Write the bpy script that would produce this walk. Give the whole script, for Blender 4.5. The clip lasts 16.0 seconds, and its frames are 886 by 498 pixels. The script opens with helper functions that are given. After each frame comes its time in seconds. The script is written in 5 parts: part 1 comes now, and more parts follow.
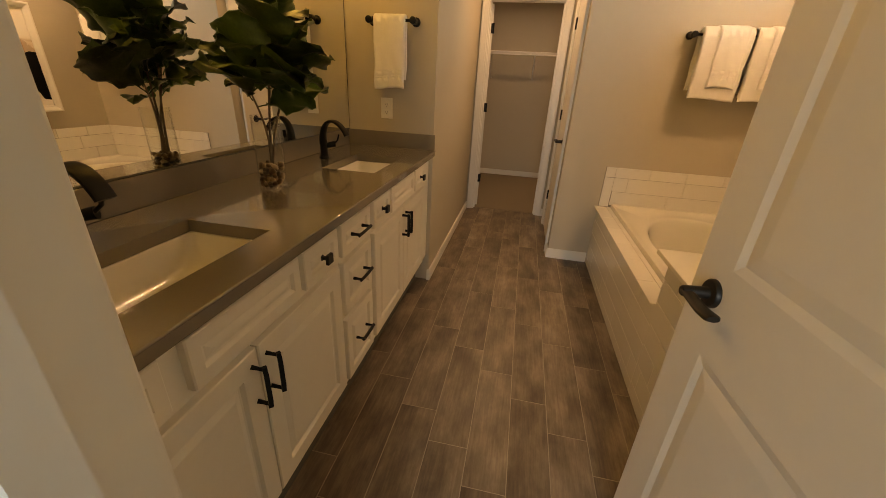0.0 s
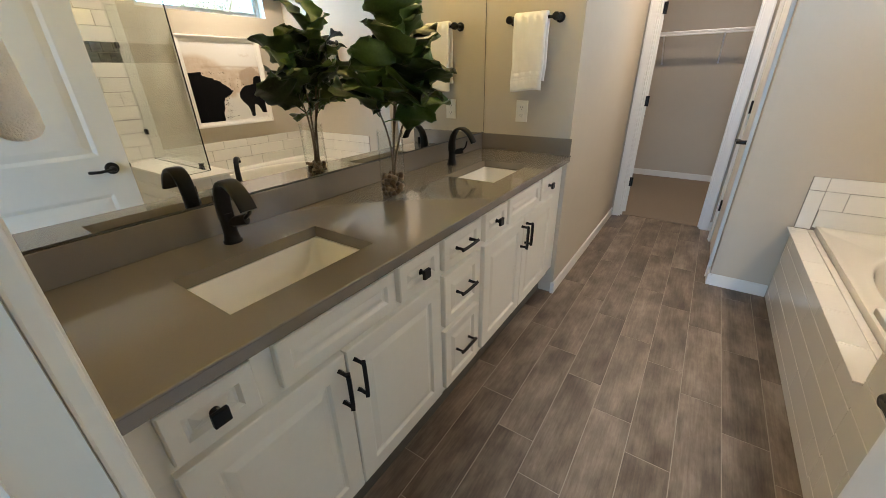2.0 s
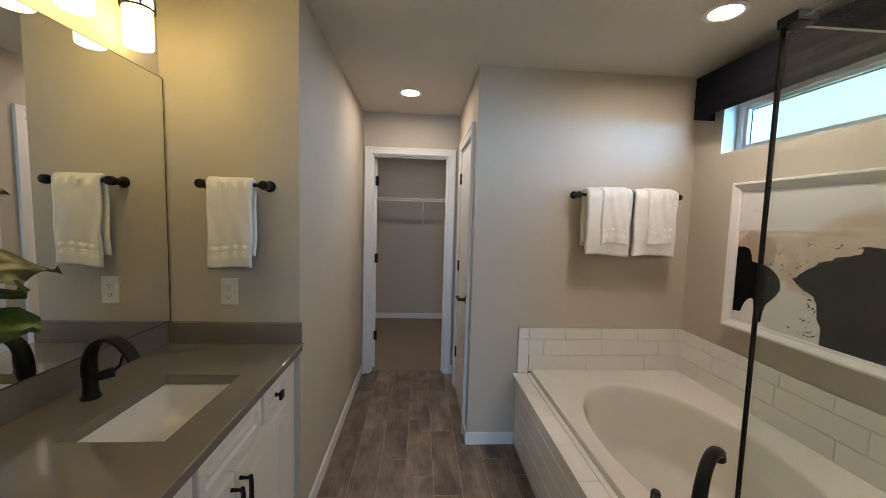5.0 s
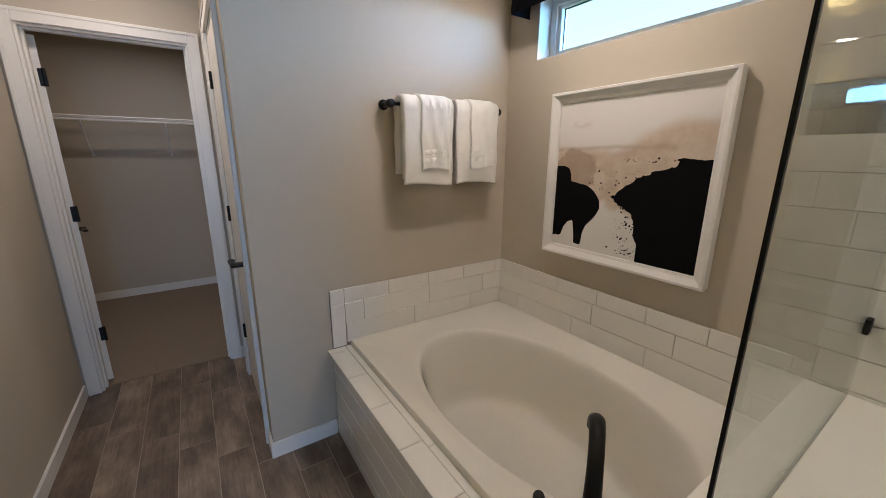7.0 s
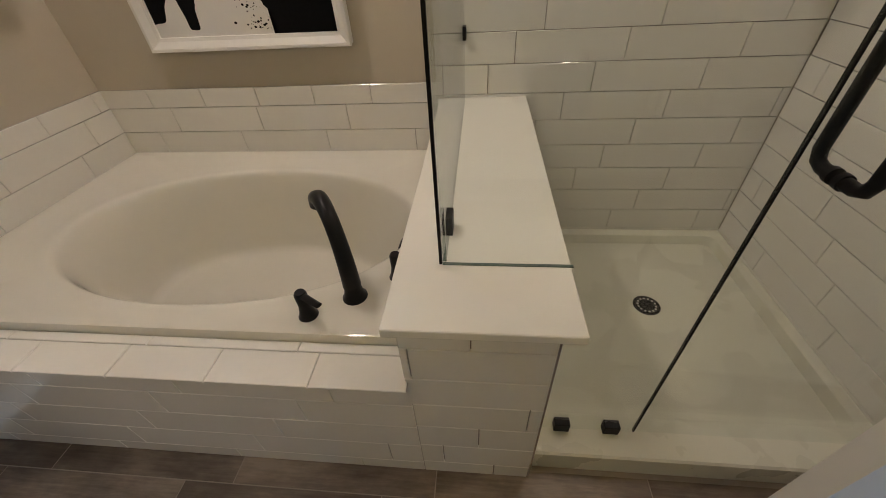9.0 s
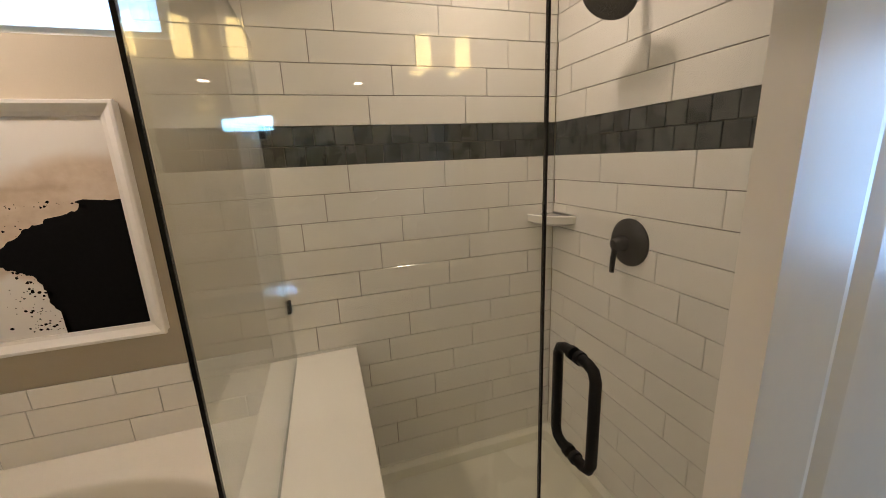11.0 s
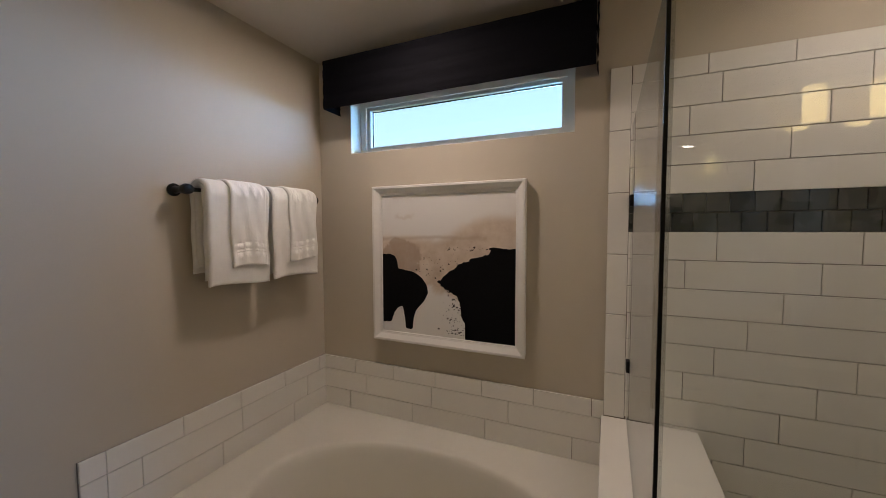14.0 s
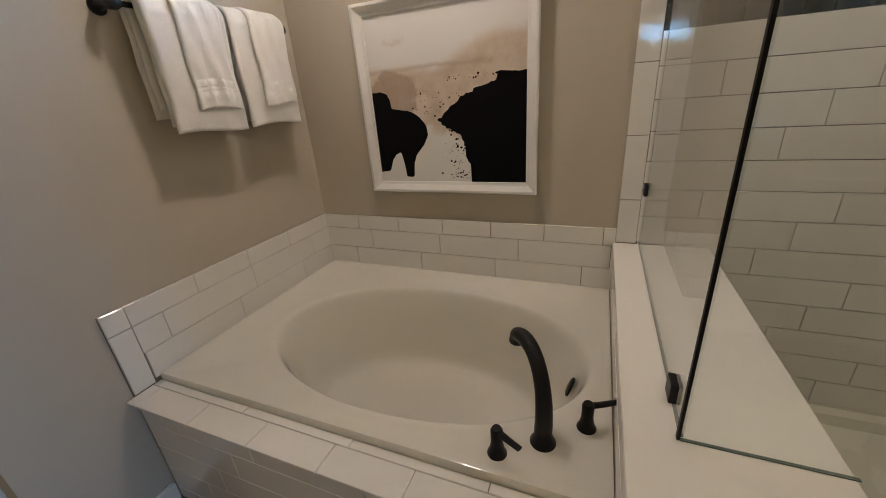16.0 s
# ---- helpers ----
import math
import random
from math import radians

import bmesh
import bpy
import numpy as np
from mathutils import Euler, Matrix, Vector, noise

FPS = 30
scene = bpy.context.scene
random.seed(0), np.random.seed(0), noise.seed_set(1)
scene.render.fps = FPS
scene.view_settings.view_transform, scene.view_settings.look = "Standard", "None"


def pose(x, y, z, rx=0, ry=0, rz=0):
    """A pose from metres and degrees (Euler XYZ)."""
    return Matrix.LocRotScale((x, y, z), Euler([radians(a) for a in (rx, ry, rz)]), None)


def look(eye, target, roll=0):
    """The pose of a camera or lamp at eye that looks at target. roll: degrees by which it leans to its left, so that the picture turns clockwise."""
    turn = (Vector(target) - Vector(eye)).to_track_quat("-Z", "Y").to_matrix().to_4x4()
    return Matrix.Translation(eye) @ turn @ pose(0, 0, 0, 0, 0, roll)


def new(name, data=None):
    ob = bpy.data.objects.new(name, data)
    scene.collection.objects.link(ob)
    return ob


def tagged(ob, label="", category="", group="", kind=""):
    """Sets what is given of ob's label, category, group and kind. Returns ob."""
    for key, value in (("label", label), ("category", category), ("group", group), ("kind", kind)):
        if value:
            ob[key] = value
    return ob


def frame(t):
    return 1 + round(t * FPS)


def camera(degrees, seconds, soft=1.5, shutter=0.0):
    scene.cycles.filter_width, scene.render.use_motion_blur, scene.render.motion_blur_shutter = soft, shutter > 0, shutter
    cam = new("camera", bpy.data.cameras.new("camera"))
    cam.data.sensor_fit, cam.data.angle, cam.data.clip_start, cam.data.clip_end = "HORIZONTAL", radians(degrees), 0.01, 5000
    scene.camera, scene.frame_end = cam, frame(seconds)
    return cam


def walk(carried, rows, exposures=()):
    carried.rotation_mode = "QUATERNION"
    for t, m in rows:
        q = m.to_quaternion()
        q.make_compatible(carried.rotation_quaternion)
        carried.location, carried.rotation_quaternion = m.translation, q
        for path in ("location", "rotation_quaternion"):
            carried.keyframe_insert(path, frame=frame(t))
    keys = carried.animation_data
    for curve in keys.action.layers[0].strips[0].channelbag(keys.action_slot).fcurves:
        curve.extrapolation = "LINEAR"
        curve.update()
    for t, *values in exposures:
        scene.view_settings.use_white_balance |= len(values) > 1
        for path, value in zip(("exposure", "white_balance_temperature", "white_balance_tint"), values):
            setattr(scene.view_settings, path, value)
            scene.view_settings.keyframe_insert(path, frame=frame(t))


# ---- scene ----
cam = camera(99.7, 16.0, soft=0.6)
PATH = [
    (0, (-0.03, -0.05, 1.299), (-0.363, 1.749, 0.491), 3.2),
    (0.5, (-0.005, 0.028, 1.258), (-0.557, 1.688, 0.29), 1.8),
    (1, (0.05, 0.067, 1.255), (-0.704, 1.606, 0.224), 0.1),
    (1.5, (0.063, 0.074, 1.301), (-0.853, 1.556, 0.317), -0.8),
    (2, (0.057, 0.083, 1.349), (-0.964, 1.58, 0.502), -1.1),
    (2.5, (0.047, 0.082, 1.415), (-1.032, 1.652, 0.804), -1.3),
    (3, (0.067, 0.077, 1.474), (-0.97, 1.756, 1.149), -1.5),
    (3.5, (0.021, 0.121, 1.507), (-0.751, 1.959, 1.348), -1.4),
    (4, (-0.031, 0.211, 1.507), (-0.401, 2.171, 1.365), -0.5),
    (4.2, (-0.033, 0.283, 1.491), (-0.29, 2.26, 1.338), 0.0),
    (6.3, (-0.046, 1.069, 1.487), (0.736, 2.894, 1.247), 2.2),
    (6.5, (0.011, 1.121, 1.504), (0.903, 2.889, 1.223), 2.1),
    (7, (0.143, 1.242, 1.432), (1.218, 2.857, 0.946), 0.3),
    (7.5, (0.16, 1.365, 1.323), (1.369, 2.715, 0.477), -2.0),
    (8, (0.129, 1.442, 1.266), (1.462, 2.395, 0.12), -3.5),
    (8.5, (0.155, 1.384, 1.225), (1.603, 1.927, -0.044), -4.1),
    (9, (0.193, 1.325, 1.224), (1.721, 1.515, -0.051), -3.6),
    (9.5, (0.212, 1.258, 1.263), (1.829, 1.164, 0.09), -3.8),
    (10, (0.215, 1.214, 1.337), (1.95, 0.865, 0.404), -4.9),
    (10.2, (0.214, 1.206, 1.375), (1.993, 0.776, 0.57), -5.0),
    (12.3, (0.143, 1.229, 1.588), (2.114, 0.89, 1.584), -1.4),
    (12.5, (0.127, 1.25, 1.586), (2.12, 1.088, 1.63), -1.0),
    (13, (0.109, 1.343, 1.596), (2.068, 1.743, 1.63), -0.2),
    (13.5, (0.074, 1.413, 1.587), (1.944, 2.123, 1.567), -0.8),
    (14, (0.067, 1.473, 1.515), (1.892, 2.283, 1.404), -0.2),
    (14.5, (0.066, 1.486, 1.474), (1.863, 2.331, 1.239), -0.4),
    (15, (0.06, 1.478, 1.456), (1.832, 2.332, 1.094), -1.1),
    (15.5, (0.077, 1.493, 1.399), (1.822, 2.319, 0.876), -2.1),
    (16, (0.122, 1.573, 1.346), (1.825, 2.304, 0.594), -4.4),
]
EXPOSURE = [
    (0.0, 2.48, 20000, 31), (0.5, 2.8, 15000, 26), (1.0, 3.12, 9400, 17), (1.5, 3.25, 7600, 12), (2.0, 3.33, 6600, 14),
    (2.5, 3.2, 6300, 16), (3.0, 3.03, 6200, 17), (3.5, 2.9, 6150, 16), (4.2, 2.7, 6150, 16), (6.5, 2.35, 6000, 18),
    (7.5, 2.47, 6100, 18), (9.0, 2.51, 6300, 17), (10.2, 2.56, 6500, 18), (12.3, 2.43, 7200, 24), (13.0, 2.17, 6900, 24),
    (13.5, 2.04, 6650, 25), (14.0, 1.86, 6300, 23), (14.5, 1.71, 6000, 22), (15.0, 1.78, 5900, 21), (15.5, 1.97, 5900, 20),
    (16.0, 2.2, 6250, 19),
]
walk(cam, [(t, look(eye, target, roll)) for t, eye, target, roll in PATH], EXPOSURE)

# ---- world, sun and large lights ----
world = bpy.data.worlds.new("World")
scene.world = world
world.use_nodes = True
wt = world.node_tree
sky = wt.nodes.new("ShaderNodeTexSky")
sky.sky_type, sky.sun_disc = "NISHITA", False
sky.dust_density = 8.0
sky.sun_elevation, sky.sun_rotation = radians(48), radians(270)
wt.nodes["Background"].inputs["Strength"].default_value = 0.15
wt.links.new(sky.outputs[0], wt.nodes["Background"].inputs["Color"])
sun = new("sun", bpy.data.lights.new("sun", "SUN"))
sun.data.energy, sun.data.angle, sun.data.color = 5.0, radians(0.53), (1.0, 0.95, 0.88)
sun.matrix_world = look((-8, 0, 9), (0, 0, 0))
# Added lamp just outside the window, aimed at the towel wall for the sky's light.
window_light = new("window_light", bpy.data.lights.new("window_light", "AREA"))
window_light.data.shape, window_light.data.size, window_light.data.size_y = "RECTANGLE", 1.3, 0.19
window_light.data.energy, window_light.data.color = 6.5, (0.29, 0.62, 1.0)
window_light.matrix_world = look((2.34, 1.90, 2.10), (0.95, 2.965, 1.93))

# Added lamp for daylight through the doorway; the bedroom window is assumed, never seen.
bedroom_light = new("bedroom_daylight_lamp", bpy.data.lights.new("bedroom_daylight_lamp", "AREA"))
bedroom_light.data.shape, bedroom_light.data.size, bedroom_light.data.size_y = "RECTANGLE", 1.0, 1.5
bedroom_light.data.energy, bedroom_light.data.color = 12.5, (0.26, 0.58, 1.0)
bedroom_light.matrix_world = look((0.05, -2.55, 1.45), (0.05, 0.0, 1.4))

# ---- materials ----
MATS = {}


def mat(name, color, rough=0.5, metal=0.0, var=0.06, scale=6.0, bump=0.0, bscale=120.0, coat=0.0, spec=0.5, rand=0.0, wear=0.0):
    """A painted, glazed, metal or cloth surface: colour that varies at two scales, with fine relief."""
    m = bpy.data.materials.new(name)
    m.use_nodes = True
    nt = m.node_tree
    b = nt.nodes["Principled BSDF"]
    tc = nt.nodes.new("ShaderNodeNewGeometry")
    n1 = nt.nodes.new("ShaderNodeTexNoise")
    n1.inputs["Scale"].default_value, n1.inputs["Detail"].default_value = scale, 5
    n2 = nt.nodes.new("ShaderNodeTexNoise")
    n2.inputs["Scale"].default_value, n2.inputs["Detail"].default_value = scale * 9, 3
    for n in (n1, n2):
        nt.links.new(tc.outputs["Position"], n.inputs["Vector"])
    add = nt.nodes.new("ShaderNodeMath")
    add.operation = "ADD"
    nt.links.new(n1.outputs["Fac"], add.inputs[0])
    nt.links.new(n2.outputs["Fac"], add.inputs[1])
    last = add.outputs[0]
    if rand:
        oi = nt.nodes.new("ShaderNodeObjectInfo")
        mul = nt.nodes.new("ShaderNodeMath")
        mul.operation, mul.inputs[1].default_value, mul.inputs[2].default_value = "MULTIPLY_ADD", rand, -rand / 2
        nt.links.new(oi.outputs["Random"], mul.inputs[0])
        add2 = nt.nodes.new("ShaderNodeMath")
        nt.links.new(last, add2.inputs[0])
        nt.links.new(mul.outputs[0], add2.inputs[1])
        last = add2.outputs[0]
    mr = nt.nodes.new("ShaderNodeMapRange")
    mr.inputs["From Min"].default_value, mr.inputs["From Max"].default_value = 0.5, 1.5
    mr.inputs["To Min"].default_value, mr.inputs["To Max"].default_value = 1 - var, 1 + var
    mr.clamp = False
    nt.links.new(last, mr.inputs["Value"])
    mx = nt.nodes.new("ShaderNodeVectorMath")
    mx.operation = "SCALE"
    mx.inputs[0].default_value = color
    nt.links.new(mr.outputs[0], mx.inputs["Scale"])
    nt.links.new(mx.outputs[0], b.inputs["Base Color"])
    rr = nt.nodes.new("ShaderNodeMapRange")
    rr.inputs["To Min"].default_value, rr.inputs["To Max"].default_value = max(0.02, rough - 0.25 * rough), min(1, rough + 0.25 * rough)
    nt.links.new(n1.outputs["Fac"], rr.inputs["Value"])
    nt.links.new(rr.outputs[0], b.inputs["Roughness"])
    b.inputs["Metallic"].default_value = metal
    b.inputs["Coat Weight"].default_value = coat
    b.inputs["Specular IOR Level"].default_value = spec
    if bump:
        n3 = nt.nodes.new("ShaderNodeTexNoise")
        n3.inputs["Scale"].default_value, n3.inputs["Detail"].default_value = bscale, 4
        nt.links.new(tc.outputs["Position"], n3.inputs["Vector"])
        bp = nt.nodes.new("ShaderNodeBump")
        bp.inputs["Strength"].default_value, bp.inputs["Distance"].default_value = bump, 0.002
        nt.links.new(n3.outputs["Fac"], bp.inputs["Height"])
        nt.links.new(bp.outputs[0], b.inputs["Normal"])
    MATS[name] = m
    return m


def glass_mat(name, tint, ior=1.5, rough=0.0):
    """Thin clear glass: a tinted see-through with a gloss that grows at grazing angles."""
    m = bpy.data.materials.new(name)
    m.use_nodes = True
    nt = m.node_tree
    nt.nodes.remove(nt.nodes["Principled BSDF"])
    tr = nt.nodes.new("ShaderNodeBsdfTransparent")
    tr.inputs[0].default_value = (*tint, 1)
    gl = nt.nodes.new("ShaderNodeBsdfGlossy")
    gl.inputs["Roughness"].default_value = rough
    lw = nt.nodes.new("ShaderNodeLayerWeight")
    lw.inputs[0].default_value = 0.5
    pw = nt.nodes.new("ShaderNodeMath")
    pw.operation, pw.inputs[1].default_value = "POWER", 4.5
    nt.links.new(lw.outputs["Facing"], pw.inputs[0])
    fr = nt.nodes.new("ShaderNodeMath")
    fr.operation, fr.inputs[1].default_value, fr.inputs[2].default_value = "MULTIPLY_ADD", 0.85, ((ior - 1) / (ior + 1)) ** 2
    nt.links.new(pw.outputs[0], fr.inputs[0])
    mx = nt.nodes.new("ShaderNodeMixShader")
    nt.links.new(fr.outputs[0], mx.inputs[0])
    nt.links.new(tr.outputs[0], mx.inputs[1])
    nt.links.new(gl.outputs[0], mx.inputs[2])
    nt.links.new(mx.outputs[0], nt.nodes["Material Output"].inputs[0])
    MATS[name] = m
    return m


def glow_mat(name, color, strength, body=(0.8, 0.78, 0.72)):
    m = mat(name, body, 0.3)
    b = m.node_tree.nodes["Principled BSDF"]
    b.inputs["Emission Color"].default_value = (*color, 1)
    b.inputs["Emission Strength"].default_value = strength
    return m


def ramp(nt, value, stops):
    r = nt.nodes.new("ShaderNodeValToRGB")
    els = r.color_ramp.elements
    while len(els) < len(stops):
        els.new(0.5)
    for e, (p, c) in zip(els, stops):
        e.position, e.color = p, (*c, 1)
    nt.links.new(value, r.inputs[0])
    return r.outputs[0]


def plank_mat():
    """Wood-look porcelain: grain along y, cloudy grey and brown patches, each plank its own tone."""
    m = bpy.data.materials.new("plank_tile")
    m.use_nodes = True
    nt = m.node_tree
    b = nt.nodes["Principled BSDF"]
    geo, oi = nt.nodes.new("ShaderNodeNewGeometry"), nt.nodes.new("ShaderNodeObjectInfo")
    off = nt.nodes.new("ShaderNodeVectorMath")
    off.operation = "MULTIPLY_ADD"
    off.inputs[1].default_value = (31.0, 17.0, 5.0)
    nt.links.new(oi.outputs["Random"], off.inputs[0])
    nt.links.new(geo.outputs["Position"], off.inputs[2])

    def tex(sx, sy, detail, rough=0.55):
        mp = nt.nodes.new("ShaderNodeMapping")
        mp.inputs["Scale"].default_value = (sx, sy, 1)
        n = nt.nodes.new("ShaderNodeTexNoise")
        n.inputs["Scale"].default_value, n.inputs["Detail"].default_value, n.inputs["Roughness"].default_value = 1, detail, rough
        nt.links.new(off.outputs[0], mp.inputs[0])
        nt.links.new(mp.outputs[0], n.inputs["Vector"])
        return n.outputs["Fac"]

    cloud, grain = tex(8, 3.4, 5, 0.6), tex(95, 6, 6, 0.7)
    mixv = nt.nodes.new("ShaderNodeMix")
    mixv.inputs[0].default_value = 0.30
    nt.links.new(cloud, mixv.inputs[2])
    nt.links.new(grain, mixv.inputs[3])
    tone = nt.nodes.new("ShaderNodeMath")
    tone.operation, tone.inputs[1].default_value, tone.inputs[2].default_value = "MULTIPLY_ADD", 0.09, -0.045
    nt.links.new(oi.outputs["Random"], tone.inputs[0])
    s = nt.nodes.new("ShaderNodeMath")
    nt.links.new(mixv.outputs[0], s.inputs[0])
    nt.links.new(tone.outputs[0], s.inputs[1])
    col = ramp(nt, s.outputs[0], [(0.32, (0.066, 0.045, 0.032)), (0.44, (0.126, 0.092, 0.066)), (0.54, (0.200, 0.153, 0.114)), (0.68, (0.33, 0.262, 0.200))])
    nt.links.new(col, b.inputs["Base Color"])
    b.inputs["Roughness"].default_value = 0.42
    bp = nt.nodes.new("ShaderNodeBump")
    bp.inputs["Strength"].default_value, bp.inputs["Distance"].default_value = 0.25, 0.001
    nt.links.new(grain, bp.inputs["Height"])
    nt.links.new(bp.outputs[0], b.inputs["Normal"])
    MATS["plank"] = m


def canvas_mat():
    """Cream paper: a tan wash with a soft upper rim that climbs to one side, a darker pool and a pale foot."""
    m = bpy.data.materials.new("canvas")
    m.use_nodes = True
    nt = m.node_tree
    b = nt.nodes["Principled BSDF"]
    geo = nt.nodes.new("ShaderNodeNewGeometry")
    sep = nt.nodes.new("ShaderNodeSeparateXYZ")
    nt.links.new(geo.outputs["Position"], sep.inputs[0])

    def val(op, p, q=0.0, r=0.0):
        n = nt.nodes.new("ShaderNodeMath")
        n.operation = op
        for k, v in enumerate((p, q, r)):
            if isinstance(v, (int, float)):
                n.inputs[k].default_value = v
            else:
                nt.links.new(v, n.inputs[k])
        return n.outputs[0]

    def step(v, lo, hi):
        n = nt.nodes.new("ShaderNodeMapRange")
        n.interpolation_type = "SMOOTHSTEP"
        n.inputs["From Min"].default_value, n.inputs["From Max"].default_value = lo, hi
        nt.links.new(v, n.inputs[0])
        return n.outputs[0]

    def cloud(scale, detail, warp):
        n = nt.nodes.new("ShaderNodeTexNoise")
        n.inputs["Scale"].default_value, n.inputs["Detail"].default_value, n.inputs["Distortion"].default_value = scale, detail, warp
        nt.links.new(geo.outputs["Position"], n.inputs["Vector"])
        return val("SUBTRACT", n.outputs["Fac"], 0.5)

    def mixed(fac, under, over):
        n = nt.nodes.new("ShaderNodeMix")
        n.data_type = "RGBA"
        nt.links.new(fac, n.inputs[0])
        for k, c in ((6, under), (7, over)):
            if isinstance(c, tuple):
                n.inputs[k].default_value = (*c, 1)
            else:
                nt.links.new(c, n.inputs[k])
        return n.outputs[2]

    u = val("MULTIPLY_ADD", sep.outputs["Y"], -1 / 0.696, 2.545 / 0.696)
    v = val("MULTIPLY_ADD", sep.outputs["Z"], 1 / 0.696, -0.985 / 0.696)
    big, small = cloud(7.0, 6, 0.7), cloud(26.0, 5, 0.3)
    rim = val("ADD", val("MULTIPLY_ADD", step(u, 0.42, 0.86), 0.15, 0.705), val("MULTIPLY_ADD", big, 0.11, val("MULTIPLY", small, 0.03)))
    below = step(val("SUBTRACT", rim, v), -0.03, 0.06)
    foot = step(val("ADD", v, val("MULTIPLY_ADD", big, 0.22, val("MULTIPLY", u, 0.16))), 0.36, 0.42)
    tone = ramp(nt, val("MULTIPLY_ADD", big, 0.9, val("MULTIPLY_ADD", small, 0.7, 0.5)), [(0.2, (0.50, 0.385, 0.285)), (0.5, (0.60, 0.49, 0.385)), (0.8, (0.69, 0.60, 0.51))])
    col = mixed(val("MULTIPLY", below, foot), (0.74, 0.715, 0.68), tone)
    # a thin darker tide line along the lower part of the rim
    line = val("MULTIPLY", step(val("ABSOLUTE", val("ADD", val("SUBTRACT", v, 0.69), val("MULTIPLY", big, 0.06))), 0.022, 0.0), step(val("ADD", u, val("MULTIPLY", small, 0.3)), 0.82, 0.74))
    col = mixed(val("MULTIPLY", line, 0.45), col, (0.42, 0.31, 0.22))
    smear = val("MULTIPLY", step(val("ABSOLUTE", val("ADD", val("SUBTRACT", v, 0.845), val("MULTIPLY", small, 0.12))), 0.028, 0.0), step(val("ABSOLUTE", val("ADD", val("SUBTRACT", u, 0.18), val("MULTIPLY", small, 0.1))), 0.09, 0.05))
    col = mixed(val("MULTIPLY", smear, 0.4), col, (0.55, 0.46, 0.38))
    gap = nt.nodes.new("ShaderNodeVectorMath")
    gap.operation, gap.inputs[1].default_value = "DISTANCE", (1.711, 2.44, 1.345)
    nt.links.new(geo.outputs["Position"], gap.inputs[0])
    pool = step(val("MULTIPLY_ADD", big, 0.10, val("MULTIPLY_ADD", small, 0.04, gap.outputs["Value"])), 0.128, 0.112)
    col = mixed(val("MULTIPLY", pool, 0.60), col, (0.31, 0.21, 0.14))
    nt.links.new(col, b.inputs["Base Color"])
    b.inputs["Roughness"].default_value = 0.6
    MATS["canvas"] = m


def leaf_mat():
    mat("leaf", (0.048, 0.083, 0.018), 0.36, var=0.45, scale=14, bump=0.35, bscale=60, rand=1.6, spec=0.35)


mat("wall_paint", (0.510, 0.455, 0.366), 0.75, var=0.02, scale=1.5, bump=0.16, bscale=180, spec=0.3)
mat("ceiling_paint", (0.62, 0.57, 0.49), 0.8, var=0.02, scale=1.5, bump=0.2, bscale=140, spec=0.3)
mat("trim_white", (0.78, 0.76, 0.71), 0.35, var=0.02, scale=4, bump=0.05, bscale=60)
mat("cabinet_white", (0.76, 0.73, 0.66), 0.38, var=0.025, scale=5, bump=0.06, bscale=90)
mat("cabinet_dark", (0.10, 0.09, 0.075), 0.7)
mat("quartz", (0.190, 0.167, 0.136), 0.16, var=0.05, scale=260, coat=0.6, spec=0.8)
mat("porcelain", (0.84, 0.82, 0.77), 0.10, var=0.012, scale=3, coat=0.3)
mat("acrylic", (0.71, 0.685, 0.61), 0.05, var=0.012, scale=3, coat=0.2)
mat("pan_acrylic", (0.69, 0.68, 0.57), 0.28, var=0.02, scale=5, bump=0.08, bscale=300)
mat("white_tile", (0.76, 0.74, 0.69), 0.09, var=0.02, scale=7, rand=0.9, bump=0.03, bscale=9, coat=0.2)
mat("slate_tile", (0.040, 0.045, 0.042), 0.28, var=0.28, scale=16, rand=1.4, bump=0.35, bscale=45)
mat("grout", (0.19, 0.168, 0.142), 0.9, var=0.1, scale=30, bump=0.2, bscale=300)
mat("floor_grout", (0.34, 0.29, 0.235), 0.9, var=0.1, scale=30)
mat("cap_stone", (0.80, 0.78, 0.72), 0.18, var=0.015, scale=4)
mat("black_metal", (0.006, 0.006, 0.0065), 0.42, metal=0.0, spec=0.26, var=0.15, scale=30)
mat("bronze_metal", (0.010, 0.0085, 0.007), 0.42, metal=0.0, spec=0.4, var=0.2, scale=30)
mat("towel", (0.82, 0.80, 0.76), 0.95, var=0.05, scale=30, bump=0.9, bscale=420, spec=0.1)
mat("valance_cloth", (0.005, 0.005, 0.0065), 1.0, var=0.2, scale=20, bump=0.6, bscale=300, spec=0.04)
mat("black_paint", (0.005, 0.005, 0.0055), 0.8, var=0.3, scale=8, spec=0.08)
mat("frame_white", (0.76, 0.74, 0.70), 0.3, var=0.02)
mat("vinyl", (0.80, 0.82, 0.80), 0.4, var=0.01)
mat("carpet", (0.24, 0.195, 0.15), 1.0, var=0.15, scale=60, bump=1.0, bscale=350, spec=0.1)
mat("pebble", (0.22, 0.15, 0.09), 0.3, var=0.5, scale=25, coat=0.4)
pnt = MATS["pebble"].node_tree
pgeo = pnt.nodes.new("ShaderNodeNewGeometry")
pnt.links.new(ramp(pnt, pgeo.outputs["Random Per Island"], [(0.0, (0.04, 0.025, 0.017)), (0.35, (0.11, 0.065, 0.038)), (0.6, (0.20, 0.125, 0.07)), (0.9, (0.34, 0.26, 0.18)), (1.0, (0.07, 0.055, 0.05))]), pnt.nodes["Principled BSDF"].inputs["Base Color"])
mat("stem", (0.15, 0.11, 0.07), 0.7, var=0.25, scale=40)
